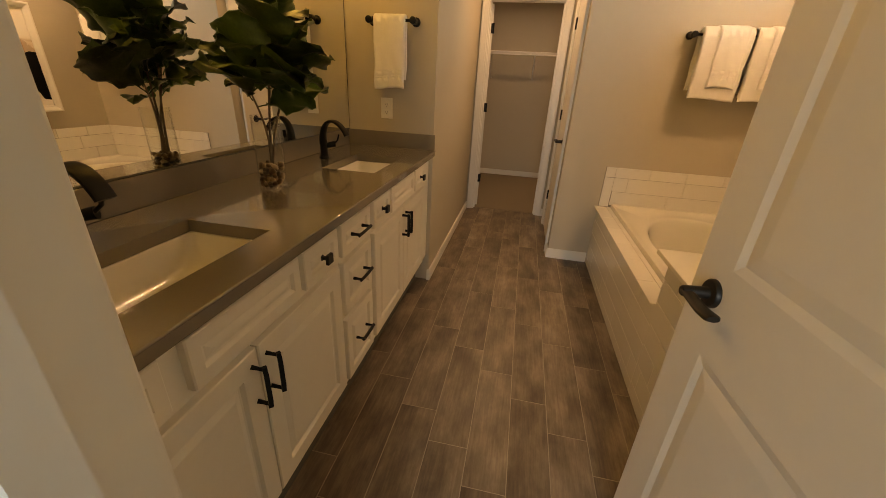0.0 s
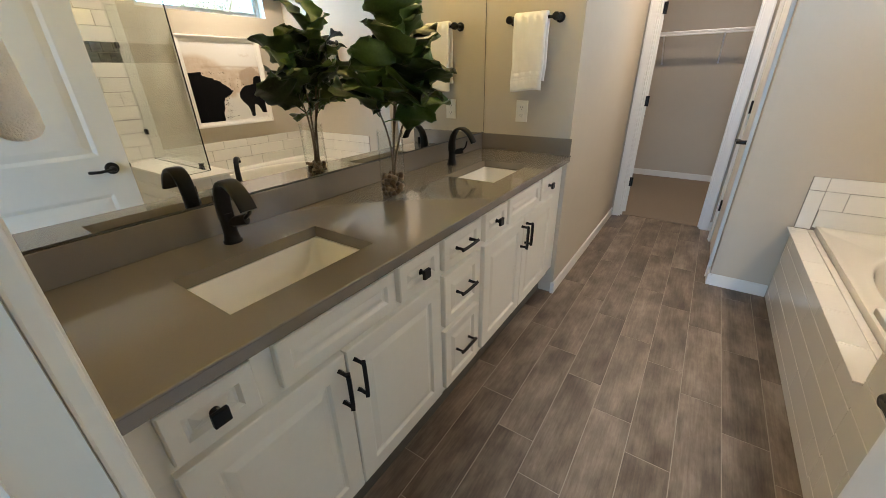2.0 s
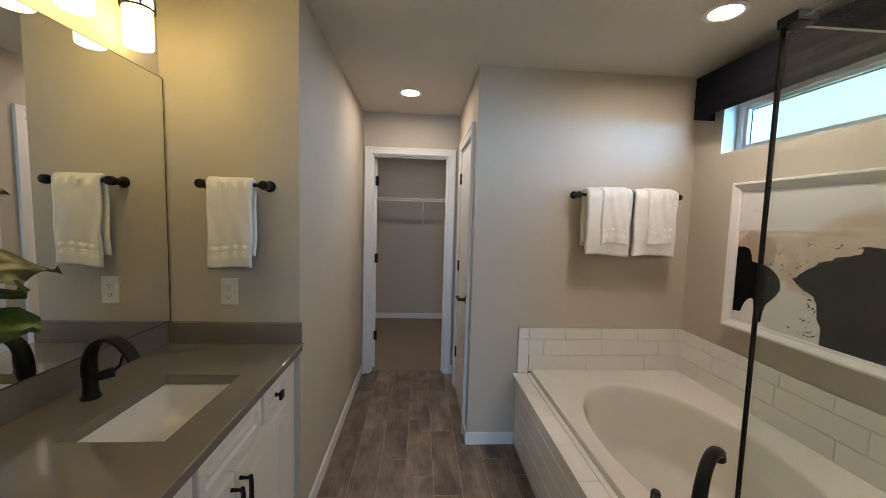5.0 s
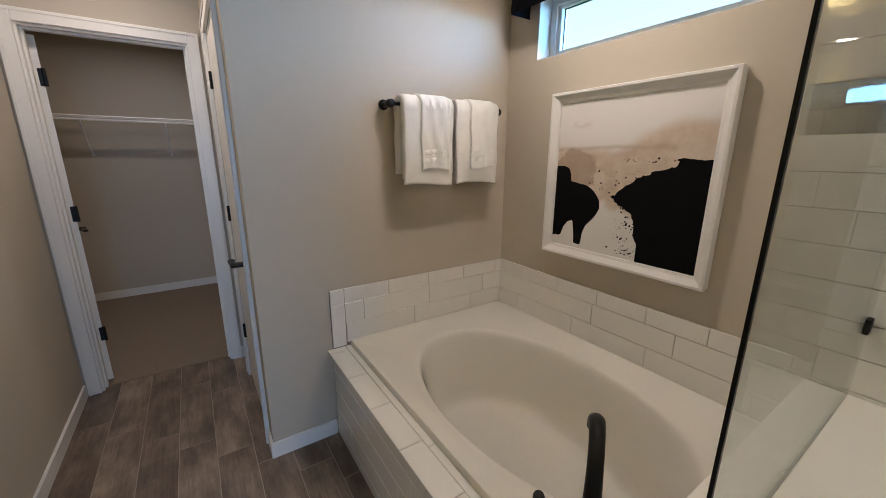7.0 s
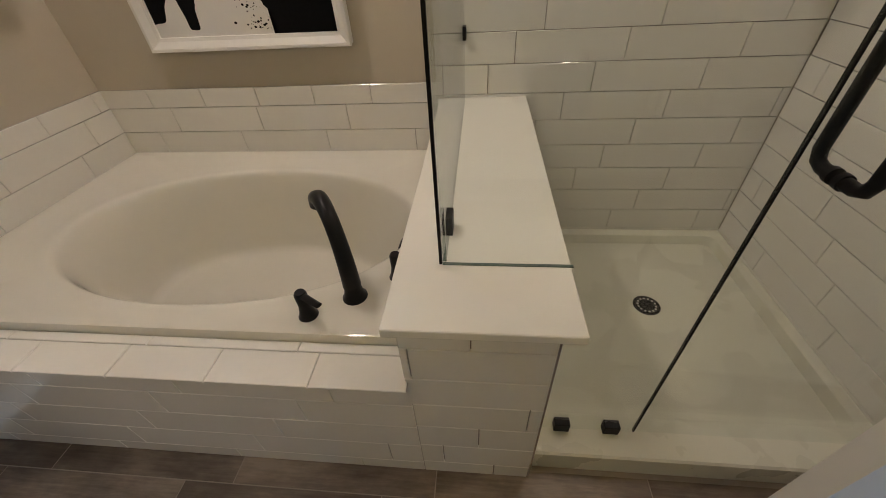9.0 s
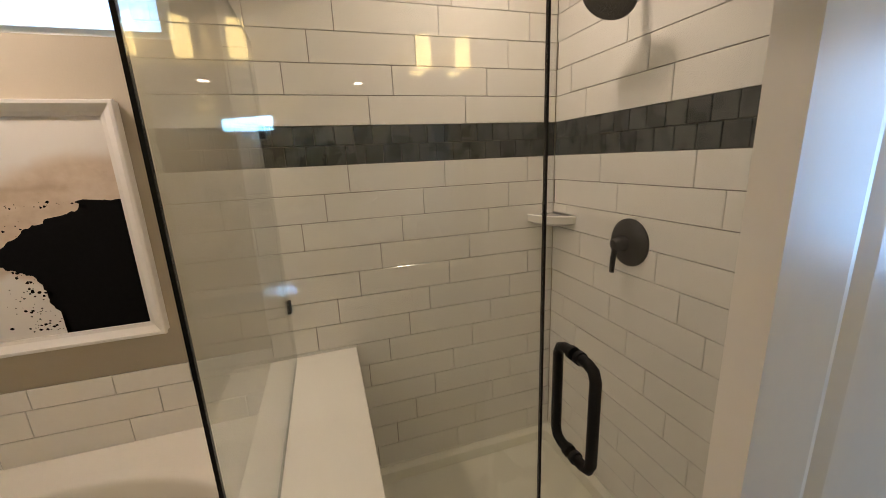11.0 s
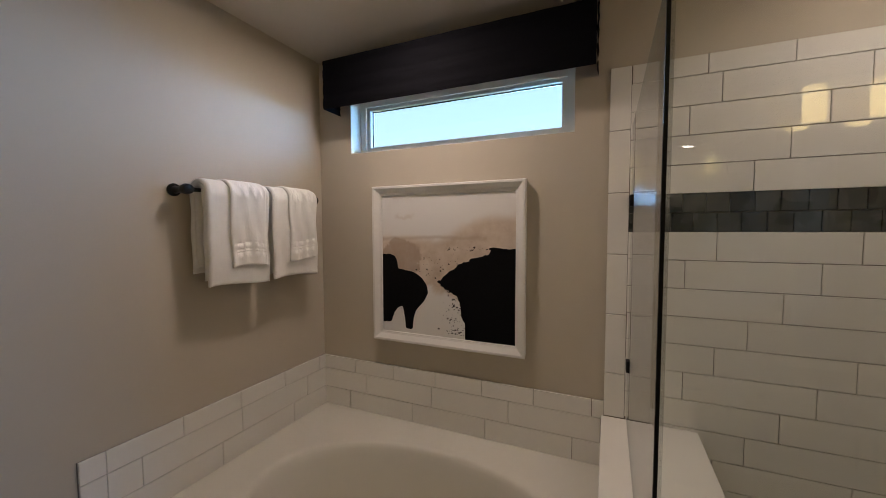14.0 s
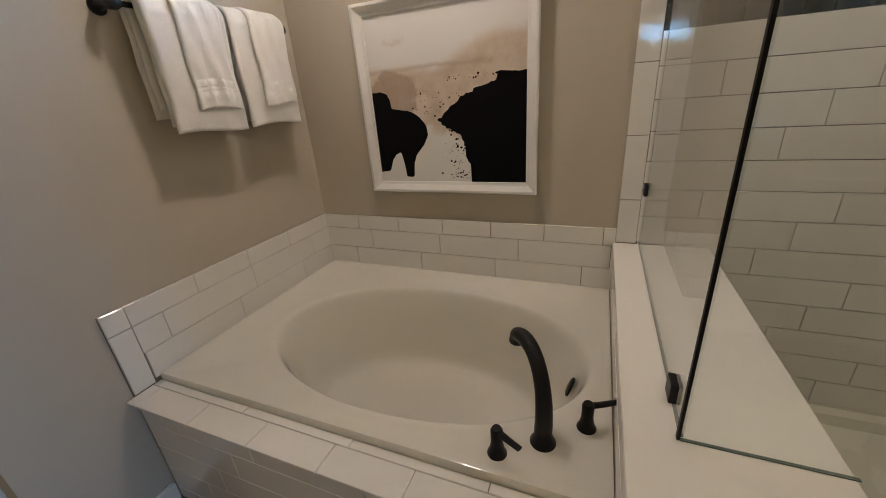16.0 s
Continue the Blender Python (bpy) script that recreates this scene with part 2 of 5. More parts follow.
mat("wire", (0.82, 0.81, 0.79), 0.35)
mat("plate_white", (0.78, 0.76, 0.70), 0.35)
mat("slot_dark", (0.03, 0.03, 0.03), 0.6)
mat("chrome", (0.7, 0.7, 0.68), 0.15, metal=1.0, var=0.02)
mat("glass_rim", (0.42, 0.47, 0.43), 0.2, var=0.05)
mat("glass_rim_dark", (0.10, 0.14, 0.12), 0.25, var=0.1)
mat("gasket", (0.006, 0.006, 0.006), 0.5, spec=0.15)
mat("stucco", (0.78, 0.77, 0.74), 0.9, bump=0.4)
mat("grass", (0.07, 0.11, 0.03), 0.9, var=0.3, scale=3)
mat("bark", (0.24, 0.21, 0.17), 0.9, var=0.3)
mat("tree_leaf", (0.12, 0.12, 0.10), 0.7, var=0.3, scale=2)
mat("mirror_silver", (0.90, 0.91, 0.89), 0.0, metal=1.0, var=0.0)
MATS["mirror_silver"].node_tree.nodes["Principled BSDF"].inputs["Roughness"].default_value = 0.005
for l in list(MATS["mirror_silver"].node_tree.links):
    if l.to_socket.name == "Roughness":
        MATS["mirror_silver"].node_tree.links.remove(l)
glass_mat("shower_glass", (0.972, 0.988, 0.978), 1.45)
glass_mat("window_glass", (0.88, 0.985, 0.985), 1.3)
glass_mat("vase_glass", (0.985, 0.99, 0.985), 1.25)
glow_mat("shade_glow", (1.0, 0.76, 0.27), 2.3)
mat("shade_off", (0.80, 0.76, 0.66), 0.25)
glow_mat("can_glow", (1.0, 0.86, 0.70), 48.0)
glow_mat("can_glow_hall", (1.0, 0.86, 0.70), 31.0)
glow_mat("can_glow_soft", (1.0, 0.86, 0.70), 24.0)
plank_mat(), canvas_mat(), leaf_mat()


# ---- tools for building ----
def part(name, bm, material, parent=None, label="", smooth=False):
    """Links bm, given in world metres, as ONE mesh object, under a thing or a part."""
    me = bpy.data.meshes.new(name)
    bmesh.ops.recalc_face_normals(bm, faces=bm.faces)
    if parent:
        bmesh.ops.translate(bm, verts=bm.verts, vec=-base_of(parent))
    bm.to_mesh(me)
    bm.free()
    me.materials.append(MATS[material])
    if smooth:
        for p in me.polygons:
            p.use_smooth = True
        me.set_sharp_from_angle(angle=radians(smooth if smooth is not True else 40))
    ob = new(name, me)
    if parent:
        ob.parent = parent
    if label:
        ob["label"] = label
    return ob


def base_of(ob):
    v = Vector()
    while ob:
        v += ob.location
        ob = ob.parent
    return v


def thing(name, at, label, category, group="", kind=""):
    ob = new(name)
    ob.location = at
    return tagged(ob, label, category, group, kind)


def structure(name, bm, material, label, category):
    return tagged(part(name, bm, material), label, category, kind="structure")


def box(bm, x0, x1, y0, y1, z0, z1, bevel=0.0, seg=2):
    vs = [bm.verts.new((x, y, z)) for x in (x0, x1) for y in (y0, y1) for z in (z0, z1)]
    fs = [bm.faces.new([vs[i] for i in f]) for f in ((0, 1, 3, 2), (4, 6, 7, 5), (0, 4, 5, 1), (2, 3, 7, 6), (0, 2, 6, 4), (1, 5, 7, 3))]
    if bevel:
        es = list({e for f in fs for e in f.edges})
        bmesh.ops.bevel(bm, geom=es, offset=bevel, segments=seg, affect="EDGES", profile=0.5)
    return bm


def boxes(*bs, bevel=0.0):
    bm = bmesh.new()
    for b in bs:
        box(bm, *b, bevel=bevel)
    return bm


def sweep(bm, pts, radii, seg=14, cap=True, flat=None, up=(0, 0, 1)):
    """A tube along pts. radii: one or each; flat: (width, height) factors of an oval or boxed section."""
    pts = [Vector(p) for p in pts]
    if isinstance(radii, (int, float)):
        radii = [radii] * len(pts)
    rings, side = [], None
    for i, p in enumerate(pts):
        d = (pts[min(i + 1, len(pts) - 1)] - pts[max(i - 1, 0)]).normalized()
        if side is None:
            side = d.cross(Vector(up))
            side = side.normalized() if side.length > 1e-3 else d.orthogonal().normalized()
        side = (side - d * side.dot(d)).normalized()
        top = side.cross(d)
        a, b = flat if flat else (1, 1)
        rings.append([bm.verts.new(p + radii[i] * (a * math.cos(t) * side + b * math.sin(t) * top)) for t in (2 * math.pi * k / seg for k in range(seg))])
    for r, s in zip(rings, rings[1:]):
        for k in range(seg):
            bm.faces.new((r[k], r[(k + 1) % seg], s[(k + 1) % seg], s[k]))
    if cap:
        bm.faces.new(rings[0]), bm.faces.new(rings[-1][::-1])
    return bm


def lathe(bm, at, profile, axis=(0, 0, 1), seg=24, cap=True):
    """Turns (radius, height) pairs about an axis from the point at."""
    at, ax = Vector(at), Vector(axis).normalized()
    u = ax.orthogonal().normalized()
    v = ax.cross(u)
    rings = [[bm.verts.new(at + ax * h + r * (math.cos(t) * u + math.sin(t) * v)) for t in (2 * math.pi * k / seg for k in range(seg))] for r, h in profile]
    for r, s in zip(rings, rings[1:]):
        for k in range(seg):
            bm.faces.new((r[k], r[(k + 1) % seg], s[(k + 1) % seg], s[k]))
    if cap:
        bm.faces.new(rings[0][::-1]), bm.faces.new(rings[-1])
    return bm


def bez(p0, p1, p2, p3, n=12):
    p0, p1, p2, p3 = map(Vector, (p0, p1, p2, p3))
    return [(1 - t) ** 3 * p0 + 3 * (1 - t) ** 2 * t * p1 + 3 * (1 - t) * t * t * p2 + t ** 3 * p3 for t in (i / n for i in range(n + 1))]


TILES = {}


def tile(parent, name, material, axis, c, w, h, d=0.008, edge=0.0015):
    """One tile: w along the run, h across it, d proud of its bed; c: middle of its back. axis: the way that it faces."""
    key = (axis, round(w, 4), round(h, 4), d, material)
    if key not in TILES:
        me = bpy.data.meshes.new(name)
        e = edge
        prof = [(w / 2, h / 2, 0), (w / 2, h / 2, d - e), (w / 2 - e, h / 2 - e, d)]
        vs, fs = [], []
        ways = {"-x": ((0, 1, 0), (0, 0, 1), (-1, 0, 0)), "+y": ((1, 0, 0), (0, 0, 1), (0, 1, 0)), "-y": ((1, 0, 0), (0, 0, 1), (0, -1, 0)), "+z": ((0, 1, 0), (1, 0, 0), (0, 0, 1))}
        a, b, n = map(Vector, ways[axis])
        for p, q, s in prof:
            vs += [tuple(a * (i * p) + b * (j * q) + n * s) for i, j in ((-1, -1), (1, -1), (1, 1), (-1, 1))]
        for r in (0, 4):
            fs += [(r + k, r + (k + 1) % 4, r + 4 + (k + 1) % 4, r + 4 + k) for k in range(4)]
        fs.append((8, 9, 10, 11))
        if a.cross(b).dot(n) < 0:
            fs = [f[::-1] for f in fs]
        me.from_pydata(vs, [], fs)
        me.materials.append(MATS[material])
        TILES[key] = me
    ob = new(name, TILES[key])
    ob.parent = parent
    ob.location = Vector(c) - base_of(parent)
    return ob

# ---- the rooms ----
CEIL, WX, WIN, TOW, COR, NEAR, VEND, CLO = 2.43, -1.13, 1.735, 2.965, 0.31, 0.092, 2.28, 4.10
LW = -0.56
DOOR_L, DOOR_R, DOOR_H = -0.268, 0.465, 2.04
HEADW = 0.178        # face of the thicker wall that carries the shower pipes

structure("wall_west", boxes((WX - 0.11, WX, NEAR, VEND, 0, CEIL)), "wall_paint", "smooth greige painted wall behind the long vanity mirror", "wall")
structure("wall_vanity_end", boxes((WX - 0.11, LW, VEND, VEND + 0.11, 0, CEIL)), "wall_paint", "greige painted wall at the end of the vanity", "wall")
structure("wall_passage_west", boxes((LW - 0.11, LW, VEND + 0.11, CLO, 0, CEIL)), "wall_paint", "greige painted side wall of the passage to the closet", "wall")
structure("wall_closet_front", boxes((-1.30, -0.485, CLO, CLO + 0.11, 0, CEIL), (0.225, 1.0, CLO, CLO + 0.11, 0, CEIL), (-0.485, 0.225, CLO, CLO + 0.11, 2.058, CEIL)), "wall_paint", "greige painted wall with the open closet doorway", "wall")
structure("wall_passage_east", boxes((COR, COR + 0.11, TOW, 3.13, 0, CEIL), (COR, COR + 0.11, 3.80, CLO, 0, CEIL), (COR, COR + 0.11, 3.13, 3.80, 2.058, CEIL)), "wall_paint", "greige painted passage wall with a closed white door", "wall")
structure("wall_towel", boxes((COR + 0.11, WIN + 0.17, TOW, TOW + 0.11, 0, CEIL)), "wall_paint", "greige painted wall above the end of the bathtub", "wall")
W0, W1, WZ0, WZ1 = 1.612, 2.755, 1.915, 2.235
structure("wall_window", boxes((WIN, WIN + 0.17, NEAR - 0.11, W0, 0, CEIL), (WIN, WIN + 0.17, W1, TOW, 0, CEIL), (WIN, WIN + 0.17, W0, W1, 0, WZ0), (WIN, WIN + 0.17, W0, W1, WZ1, CEIL)), "wall_paint", "greige painted outer wall with a low wide transom window", "wall")
structure("wall_entry", boxes((WX - 0.11, DOOR_L, NEAR - 0.11, NEAR, 0, CEIL), (DOOR_R, WIN, NEAR - 0.11, NEAR, 0, CEIL), (DOOR_L, DOOR_R, NEAR - 0.11, NEAR, DOOR_H, CEIL)), "wall_paint", "greige painted wall with the open entry doorway", "wall")
structure("wall_shower_pipes", boxes((0.64, WIN, NEAR, HEADW, 0, CEIL)), "wall_paint", "thick wall that carries the shower pipes", "wall")
structure("wall_closet_back", boxes((-1.30, 1.0, 6.06, 6.17, 0, CEIL)), "wall_paint", "greige painted back wall of the closet", "wall")
structure("wall_closet_west", boxes((-1.41, -1.30, CLO, 6.17, 0, CEIL)), "wall_paint", "greige painted side wall of the closet", "wall")
structure("wall_closet_east", boxes((1.0, 1.11, CLO, 6.17, 0, CEIL)), "wall_paint", "greige painted side wall of the closet", "wall")
# the room behind the doorway, closed; unseen, with an opening made for its lamp
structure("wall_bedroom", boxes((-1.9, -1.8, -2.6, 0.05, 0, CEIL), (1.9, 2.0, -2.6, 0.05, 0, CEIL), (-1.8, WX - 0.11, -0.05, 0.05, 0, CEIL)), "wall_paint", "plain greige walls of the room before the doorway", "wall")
structure("wall_bedroom_window", boxes((-1.8, -1.5, -2.6, -2.5, 0, CEIL), (0.5, 1.9, -2.6, -2.5, 0, CEIL), (-1.5, 0.5, -2.6, -2.5, 0, 0.6), (-1.5, 0.5, -2.6, -2.5, 2.1, CEIL)), "wall_paint", "plain greige wall, unseen, with an added opening for the daylight lamp", "wall")
structure("ceiling", boxes((-2.0, 2.05, -2.7, 6.3, CEIL, CEIL + 0.12)), "ceiling_paint", "flat off-white painted ceiling with fine texture", "ceiling")
structure("floor_bedroom", boxes((-1.8, 1.9, -2.5, 0.10, -0.1, 0.0)), "carpet", "beige cut-pile carpet before the doorway", "floor")
structure("floor_closet", boxes((-1.30, 1.0, CLO + 0.055, 6.06, -0.1, 0.004)), "carpet", "beige cut-pile carpet of the closet", "floor")
floor = structure("floor", boxes((WX, WIN, 0.10, CLO + 0.055, -0.1, -0.0005)), "floor_grout", "wood-look plank tile floor in grey and brown", "floor")


def baseboard(name, x0, x1, y0, y1):
    bm = boxes((x0, x1, y0, y1, 0, 0.083))
    bmesh.ops.bevel(bm, geom=[e for e in bm.edges if all(v.co.z > 0.08 for v in e.verts)], offset=0.005, segments=2, affect="EDGES")
    structure(name, bm, "trim_white", "white painted baseboard along the wall", "baseboard")


baseboard("baseboard_vanity_end", -0.57, LW + 0.013, VEND - 0.013, VEND)
baseboard("baseboard_passage_west", LW, LW + 0.013, VEND, CLO - 0.017)
baseboard("baseboard_towel", COR - 0.013, 0.619, TOW - 0.013, TOW)
baseboard("baseboard_passage_corner", COR - 0.013, COR, TOW, 3.069)
baseboard("baseboard_closet_front", 0.287, COR, CLO - 0.013, CLO)
baseboard("baseboard_closet_back", -1.30, 1.0, 6.047, 6.06)
baseboard("baseboard_closet_west", -1.30, -1.287, CLO + 0.11, 6.047)
baseboard("baseboard_closet_east", 0.987, 1.0, CLO + 0.11, 6.047)
baseboard("baseboard_entry", DOOR_R + 0.062, 0.638, NEAR, NEAR + 0.013)


def casing(name, along, a0, a1, h, face, out, w=0.06):
    """A door casing round an opening a0..a1; along: the axis of the wall; face: its plane; out: the way it faces."""
    bm = bmesh.new()
    d0, d1 = sorted((face, face + 0.016 * out))
    e0, e1 = sorted((face + 0.016 * out, face + 0.021 * out))
    for (b0, b1, z0, z1) in ((a0 - w, a0, 0, h + w), (a1, a1 + w, 0, h + w), (a0, a1, h, h + w)):
        if along == "x":
            box(bm, b0, b1, d0, d1, z0, z1, 0.003)
        else:
            box(bm, d0, d1, b0, b1, z0, z1, 0.003)
    o = 0.016
    for (b0, b1, z0, z1) in ((a0 - w, a0 - w + o, 0, h + w), (a1 + w - o, a1 + w, 0, h + w), (a0 - w + o, a1 + w - o, h + w - o, h + w)):
        if along == "x":
            box(bm, b0, b1, e0, e1, z0, z1, 0.002)
        else:
            box(bm, e0, e1, b0, b1, z0, z1, 0.002)
    structure(name, bm, "trim_white", "white painted wooden casing round a doorway", "trim")


def jamb(name, along, a0, a1, h, f0, f1):
    bm = bmesh.new()
    t = 0.012
    mid = (f0 + f1) / 2
    for (b0, b1, z0, z1) in ((a0, a0 + t, 0, h), (a1 - t, a1, 0, h), (a0 + t, a1 - t, h - t, h)):
        box(bm, *((b0, b1, f0, f1) if along == "x" else (f0, f1, b0, b1)), z0, z1)
    s = 0.010
    for (b0, b1, z0, z1) in ((a0 + t, a0 + t + s, 0, h - t), (a1 - t - s, a1 - t, 0, h - t), (a0 + t + s, a1 - t - s, h - t - s, h - t)):
        box(bm, *((b0, b1, mid - 0.015, mid + 0.015) if along == "x" else (mid - 0.015, mid + 0.015, b0, b1)), z0, z1)
    structure(name, bm, "trim_white", "white painted door jamb with its stop", "trim")


casing("trim_closet", "x", -0.485, 0.225, 2.058, CLO, -1)
jamb("trim_closet_jamb", "x", -0.485, 0.225, 2.058, CLO + 0.001, CLO + 0.109)
casing("trim_toilet_door", "y", 3.13, 3.80, 2.058, COR, -1)
jamb("trim_toilet_jamb", "y", 3.13, 3.80, 2.058, COR + 0.001, COR + 0.109)
casing("trim_entry", "x", DOOR_L, DOOR_R, DOOR_H, NEAR, 1)
casing("trim_entry_outer", "x", DOOR_L, DOOR_R, DOOR_H, NEAR - 0.11, -1)
jamb("trim_entry_jamb", "x", DOOR_L, DOOR_R, DOOR_H, NEAR - 0.109, NEAR - 0.001)


# ---- doors ----
def lever(parent, at, out, along, name="lever_handle"):
    """A dark lever on a round rose: out is the way it stands off the leaf, along the way that the lever points."""
    at, out, along = Vector(at), Vector(out), Vector(along)
    bm = lathe(bmesh.new(), at, [(0.032, 0.0), (0.032, 0.006), (0.029, 0.010), (0.0135, 0.012), (0.0125, 0.062), (0.009, 0.066)], out, 28)
    rose = part("rose", bm, "bronze_metal", parent, smooth=True)
    p = at + out * 0.054
    up = Vector((0, 0, 1))
    bm = sweep(bmesh.new(), [p - along * 0.010, p + along * 0.004, p + along * 0.03 - up * 0.003, p + along * 0.07 - up * 0.005, p + along * 0.104 - up * 0.001, p + along * 0.112], [0.010, 0.0135, 0.0135, 0.0145, 0.0155, 0.011], 14, flat=(0.55, 1.1), up=out)
    part(name, bm, "bronze_metal", rose, smooth=True)


def panel_door(name, label, at, width, height, hinge_side, turn, handle=0.915):
    """A two-panel leaf, built along +x from its hinge edge at the origin, thickness towards -y, then turned by turn degrees."""
    root = thing(name, (0, 0, 0), label, "door", "", "structure")
    T = 0.035
    bm = bmesh.new()
    z0, z1, st = 0.012, height, 0.115
    box(bm, st - 0.01, width - st + 0.01, -T + 0.0095, -0.0095, z0 + 0.1, z1 - 0.1)
    part("core", bm, "trim_white", root)
    for k, (a, b, c, d) in (("stile", (0, st, z0, z1)), ("stile", (width - st, width, z0, z1)), ("rail", (st, width - st, z0, 0.24)), ("rail", (st, width - st, 0.778, 0.985)), ("rail", (st, width - st, z1 - 0.125, z1))):
        part(k, boxes((a, b, -T, 0, c, d)), "trim_white", root)
    for (c, d) in ((0.24, 0.778), (0.985, z1 - 0.125)):
        bm = bmesh.new()
        for y, s in ((0, -1), (-T, 1)):
            lo = [bm.verts.new((x, y + s * 0.0045, z)) for x, z in ((st + 0.02, c + 0.02), (width - st - 0.02, c + 0.02), (width - st - 0.02, d - 0.02), (st + 0.02, d - 0.02))]
            hi = [bm.verts.new((x, y + s * 0.001, z)) for x, z in ((st + 0.055, c + 0.055), (width - st - 0.055, c + 0.055), (width - st - 0.055, d - 0.055), (st + 0.055, d - 0.055))]
            for k in range(4):
                bm.faces.new((lo[k], lo[(k + 1) % 4], hi[(k + 1) % 4], hi[k]))
            bm.faces.new(hi)
            # the sloping sticking round the panel
            o = [bm.verts.new((x, y, z)) for x, z in ((st, c), (width - st, c), (width - st, d), (st, d))]
            for k in range(4):
                bm.faces.new((o[k], o[(k + 1) % 4], lo[(k + 1) % 4], lo[k]))
        part("panel", bm, "trim_white", root)
    lever(root, (width - 0.083, 0, handle), (0, 1, 0), (-1, 0, 0))
    lever(root, (width - 0.083, -T, handle), (0, -1, 0), (-1, 0, 0))
    part("latch_plate", boxes((width, width + 0.0015, -0.030, -0.005, handle - 0.030, handle + 0.033), bevel=0.0007), "black_metal", root)
    part("latch_bolt", boxes((width + 0.0015, width + 0.009, -0.025, -0.011, handle - 0.010, handle + 0.012), bevel=0.002), "slot_dark", root)
    for z in (0.33, 1.09, height - 0.205):
        y = 0.005 * hinge_side if hinge_side > 0 else -T - 0.005
        bm = sweep(bmesh.new(), [(-0.004, y, z - 0.045), (-0.004, y, z + 0.045)], 0.0095, 10)
        box(bm, -0.0035, -0.001, min(y, -T / 2), max(y, -T / 2), z - 0.044, z + 0.044)
        part("hinge", bm, "black_metal", root, smooth=True)
    root.matrix_basis = Matrix.Translation(at) @ pose(0, 0, 0, 0, 0, turn)
    return root


# entry door, swung open against the shower's side
panel_door("door_entry", "white two-panel entry door standing open, with dark lever", (DOOR_R - 0.002, NEAR + 0.022, 0), 0.728, 2.0, 1, 94.0)
# closet door, swung into the closet
panel_door("door_closet", "white two-panel closet door standing open into the closet", (-0.478, CLO + 0.118, 0), 0.68, 2.03, -1, 104)
# closed door of the toilet room
panel_door("door_toilet", "closed white two-panel door with dark lever and hinges", (COR + 0.037, 3.785, 0), 0.64, 2.03, -1, -90)

# ---- vanity ----
VF = -0.585          # face frame
V0, V1 = NEAR + 0.002, VEND - 0.002
vanity = thing("vanity_cabinet", (-0.85, 1.22, 0), "long white painted double vanity with raised-panel doors and drawers", "cabinet")
part("body", boxes((WX + 0.002, VF, V0, V1, 0.19, 0.71)), "cabinet_white", vanity)
part("front_rail", boxes((VF - 0.022, VF, V0, V1, 0.7102, 0.879)), "cabinet_white", vanity)
part("back_rail", boxes((WX + 0.002, WX + 0.022, V0, V1, 0.7102, 0.879)), "cabinet_white", vanity)
for ya in (V0, V1 - 0.02):
    part("side_rail", boxes((WX + 0.0222, VF - 0.0222, ya, ya + 0.02, 0.7102, 0.879)), "cabinet_white", vanity)
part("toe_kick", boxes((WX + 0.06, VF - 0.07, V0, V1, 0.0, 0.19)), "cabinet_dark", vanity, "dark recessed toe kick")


def raised_front(name, y0, y1, z0, z1, rail, label=""):
    """A drawer front or door with a bevelled frame and a raised field."""
    bm = bmesh.new()
    X, T = VF, 0.020
    def loop(inset, x):
        return [bm.verts.new((x, y, z)) for y, z in ((y0 + inset, z0 + inset), (y1 - inset, z0 + inset), (y1 - inset, z1 - inset), (y0 + inset, z1 - inset))]
    ls = [loop(0, X), loop(0, X + T - 0.003), loop(0.003, X + T), loop(rail, X + T), loop(rail + 0.007, X + T - 0.008), loop(rail + 0.012, X + T - 0.009), loop(rail + 0.030, X + T - 0.002)]
    for a, b in zip(ls, ls[1:]):
        for k in range(4):
            bm.faces.new((a[k], a[(k + 1) % 4], b[(k + 1) % 4], b[k]))
    bm.faces.new(ls[-1])
    return part(name, bm, "cabinet_white", vanity, label)


def pull(front, p, q):
    """A square-section bar pull between two points on a front."""
    p, q = Vector(p), Vector(q)
    d = (q - p).normalized()
    o = Vector((0.032, 0, 0))
    bm = bmesh.new()
    for e in (p + d * 0.006, q - d * 0.006):
        sweep(bm, [e, e + o * 0.5, e + o], [0.0075, 0.006, 0.006], 4)
    sweep(bm, [p - d * 0.002 + o, p + d * 0.02 + o * 1.06, q - d * 0.02 + o * 1.06, q + d * 0.002 + o], 0.0075, 4)
    part("bar_pull", bm, "black_metal", front)


def knob(front, p):
    bm = lathe(bmesh.new(), p, [(0.010, 0), (0.007, 0.004), (0.006, 0.016), (0.012, 0.019)], (1, 0, 0), 16)
    x, y, z = p
    box(bm, x + 0.018, x + 0.029, y - 0.0155, y + 0.0155, z - 0.0155, z + 0.0155, 0.002)
    part("knob", bm, "black_metal", front)


FX = VF + 0.0205
for y0, y1, kind in ((0.172, 0.335, "k"), (0.385, 0.752, ""), (0.775, 0.975, "k"), (1.003, 1.250, "p"), (1.292, 1.488, "k"), (1.512, 1.880, ""), (1.905, 2.120, "k")):
    fr = raised_front("drawer_front" if kind else "false_front", y0, y1, 0.745, 0.860, 0.030)
    yc = (y0 + y1) / 2
    if kind == "k":
        knob(fr, (FX - 0.003, yc, 0.803))
    if kind == "p":
        pull(fr, (FX - 0.003, yc - 0.052, 0.803), (FX - 0.003, yc + 0.052, 0.803))
for z0, z1 in ((0.512, 0.722), (0.215, 0.488)):
    fr = raised_front("drawer_front", 1.003, 1.250, z0, z1, 0.036)
    z = (z0 + z1) / 2 + 0.01
    pull(fr, (FX - 0.003, 1.075, z), (FX - 0.003, 1.179, z))
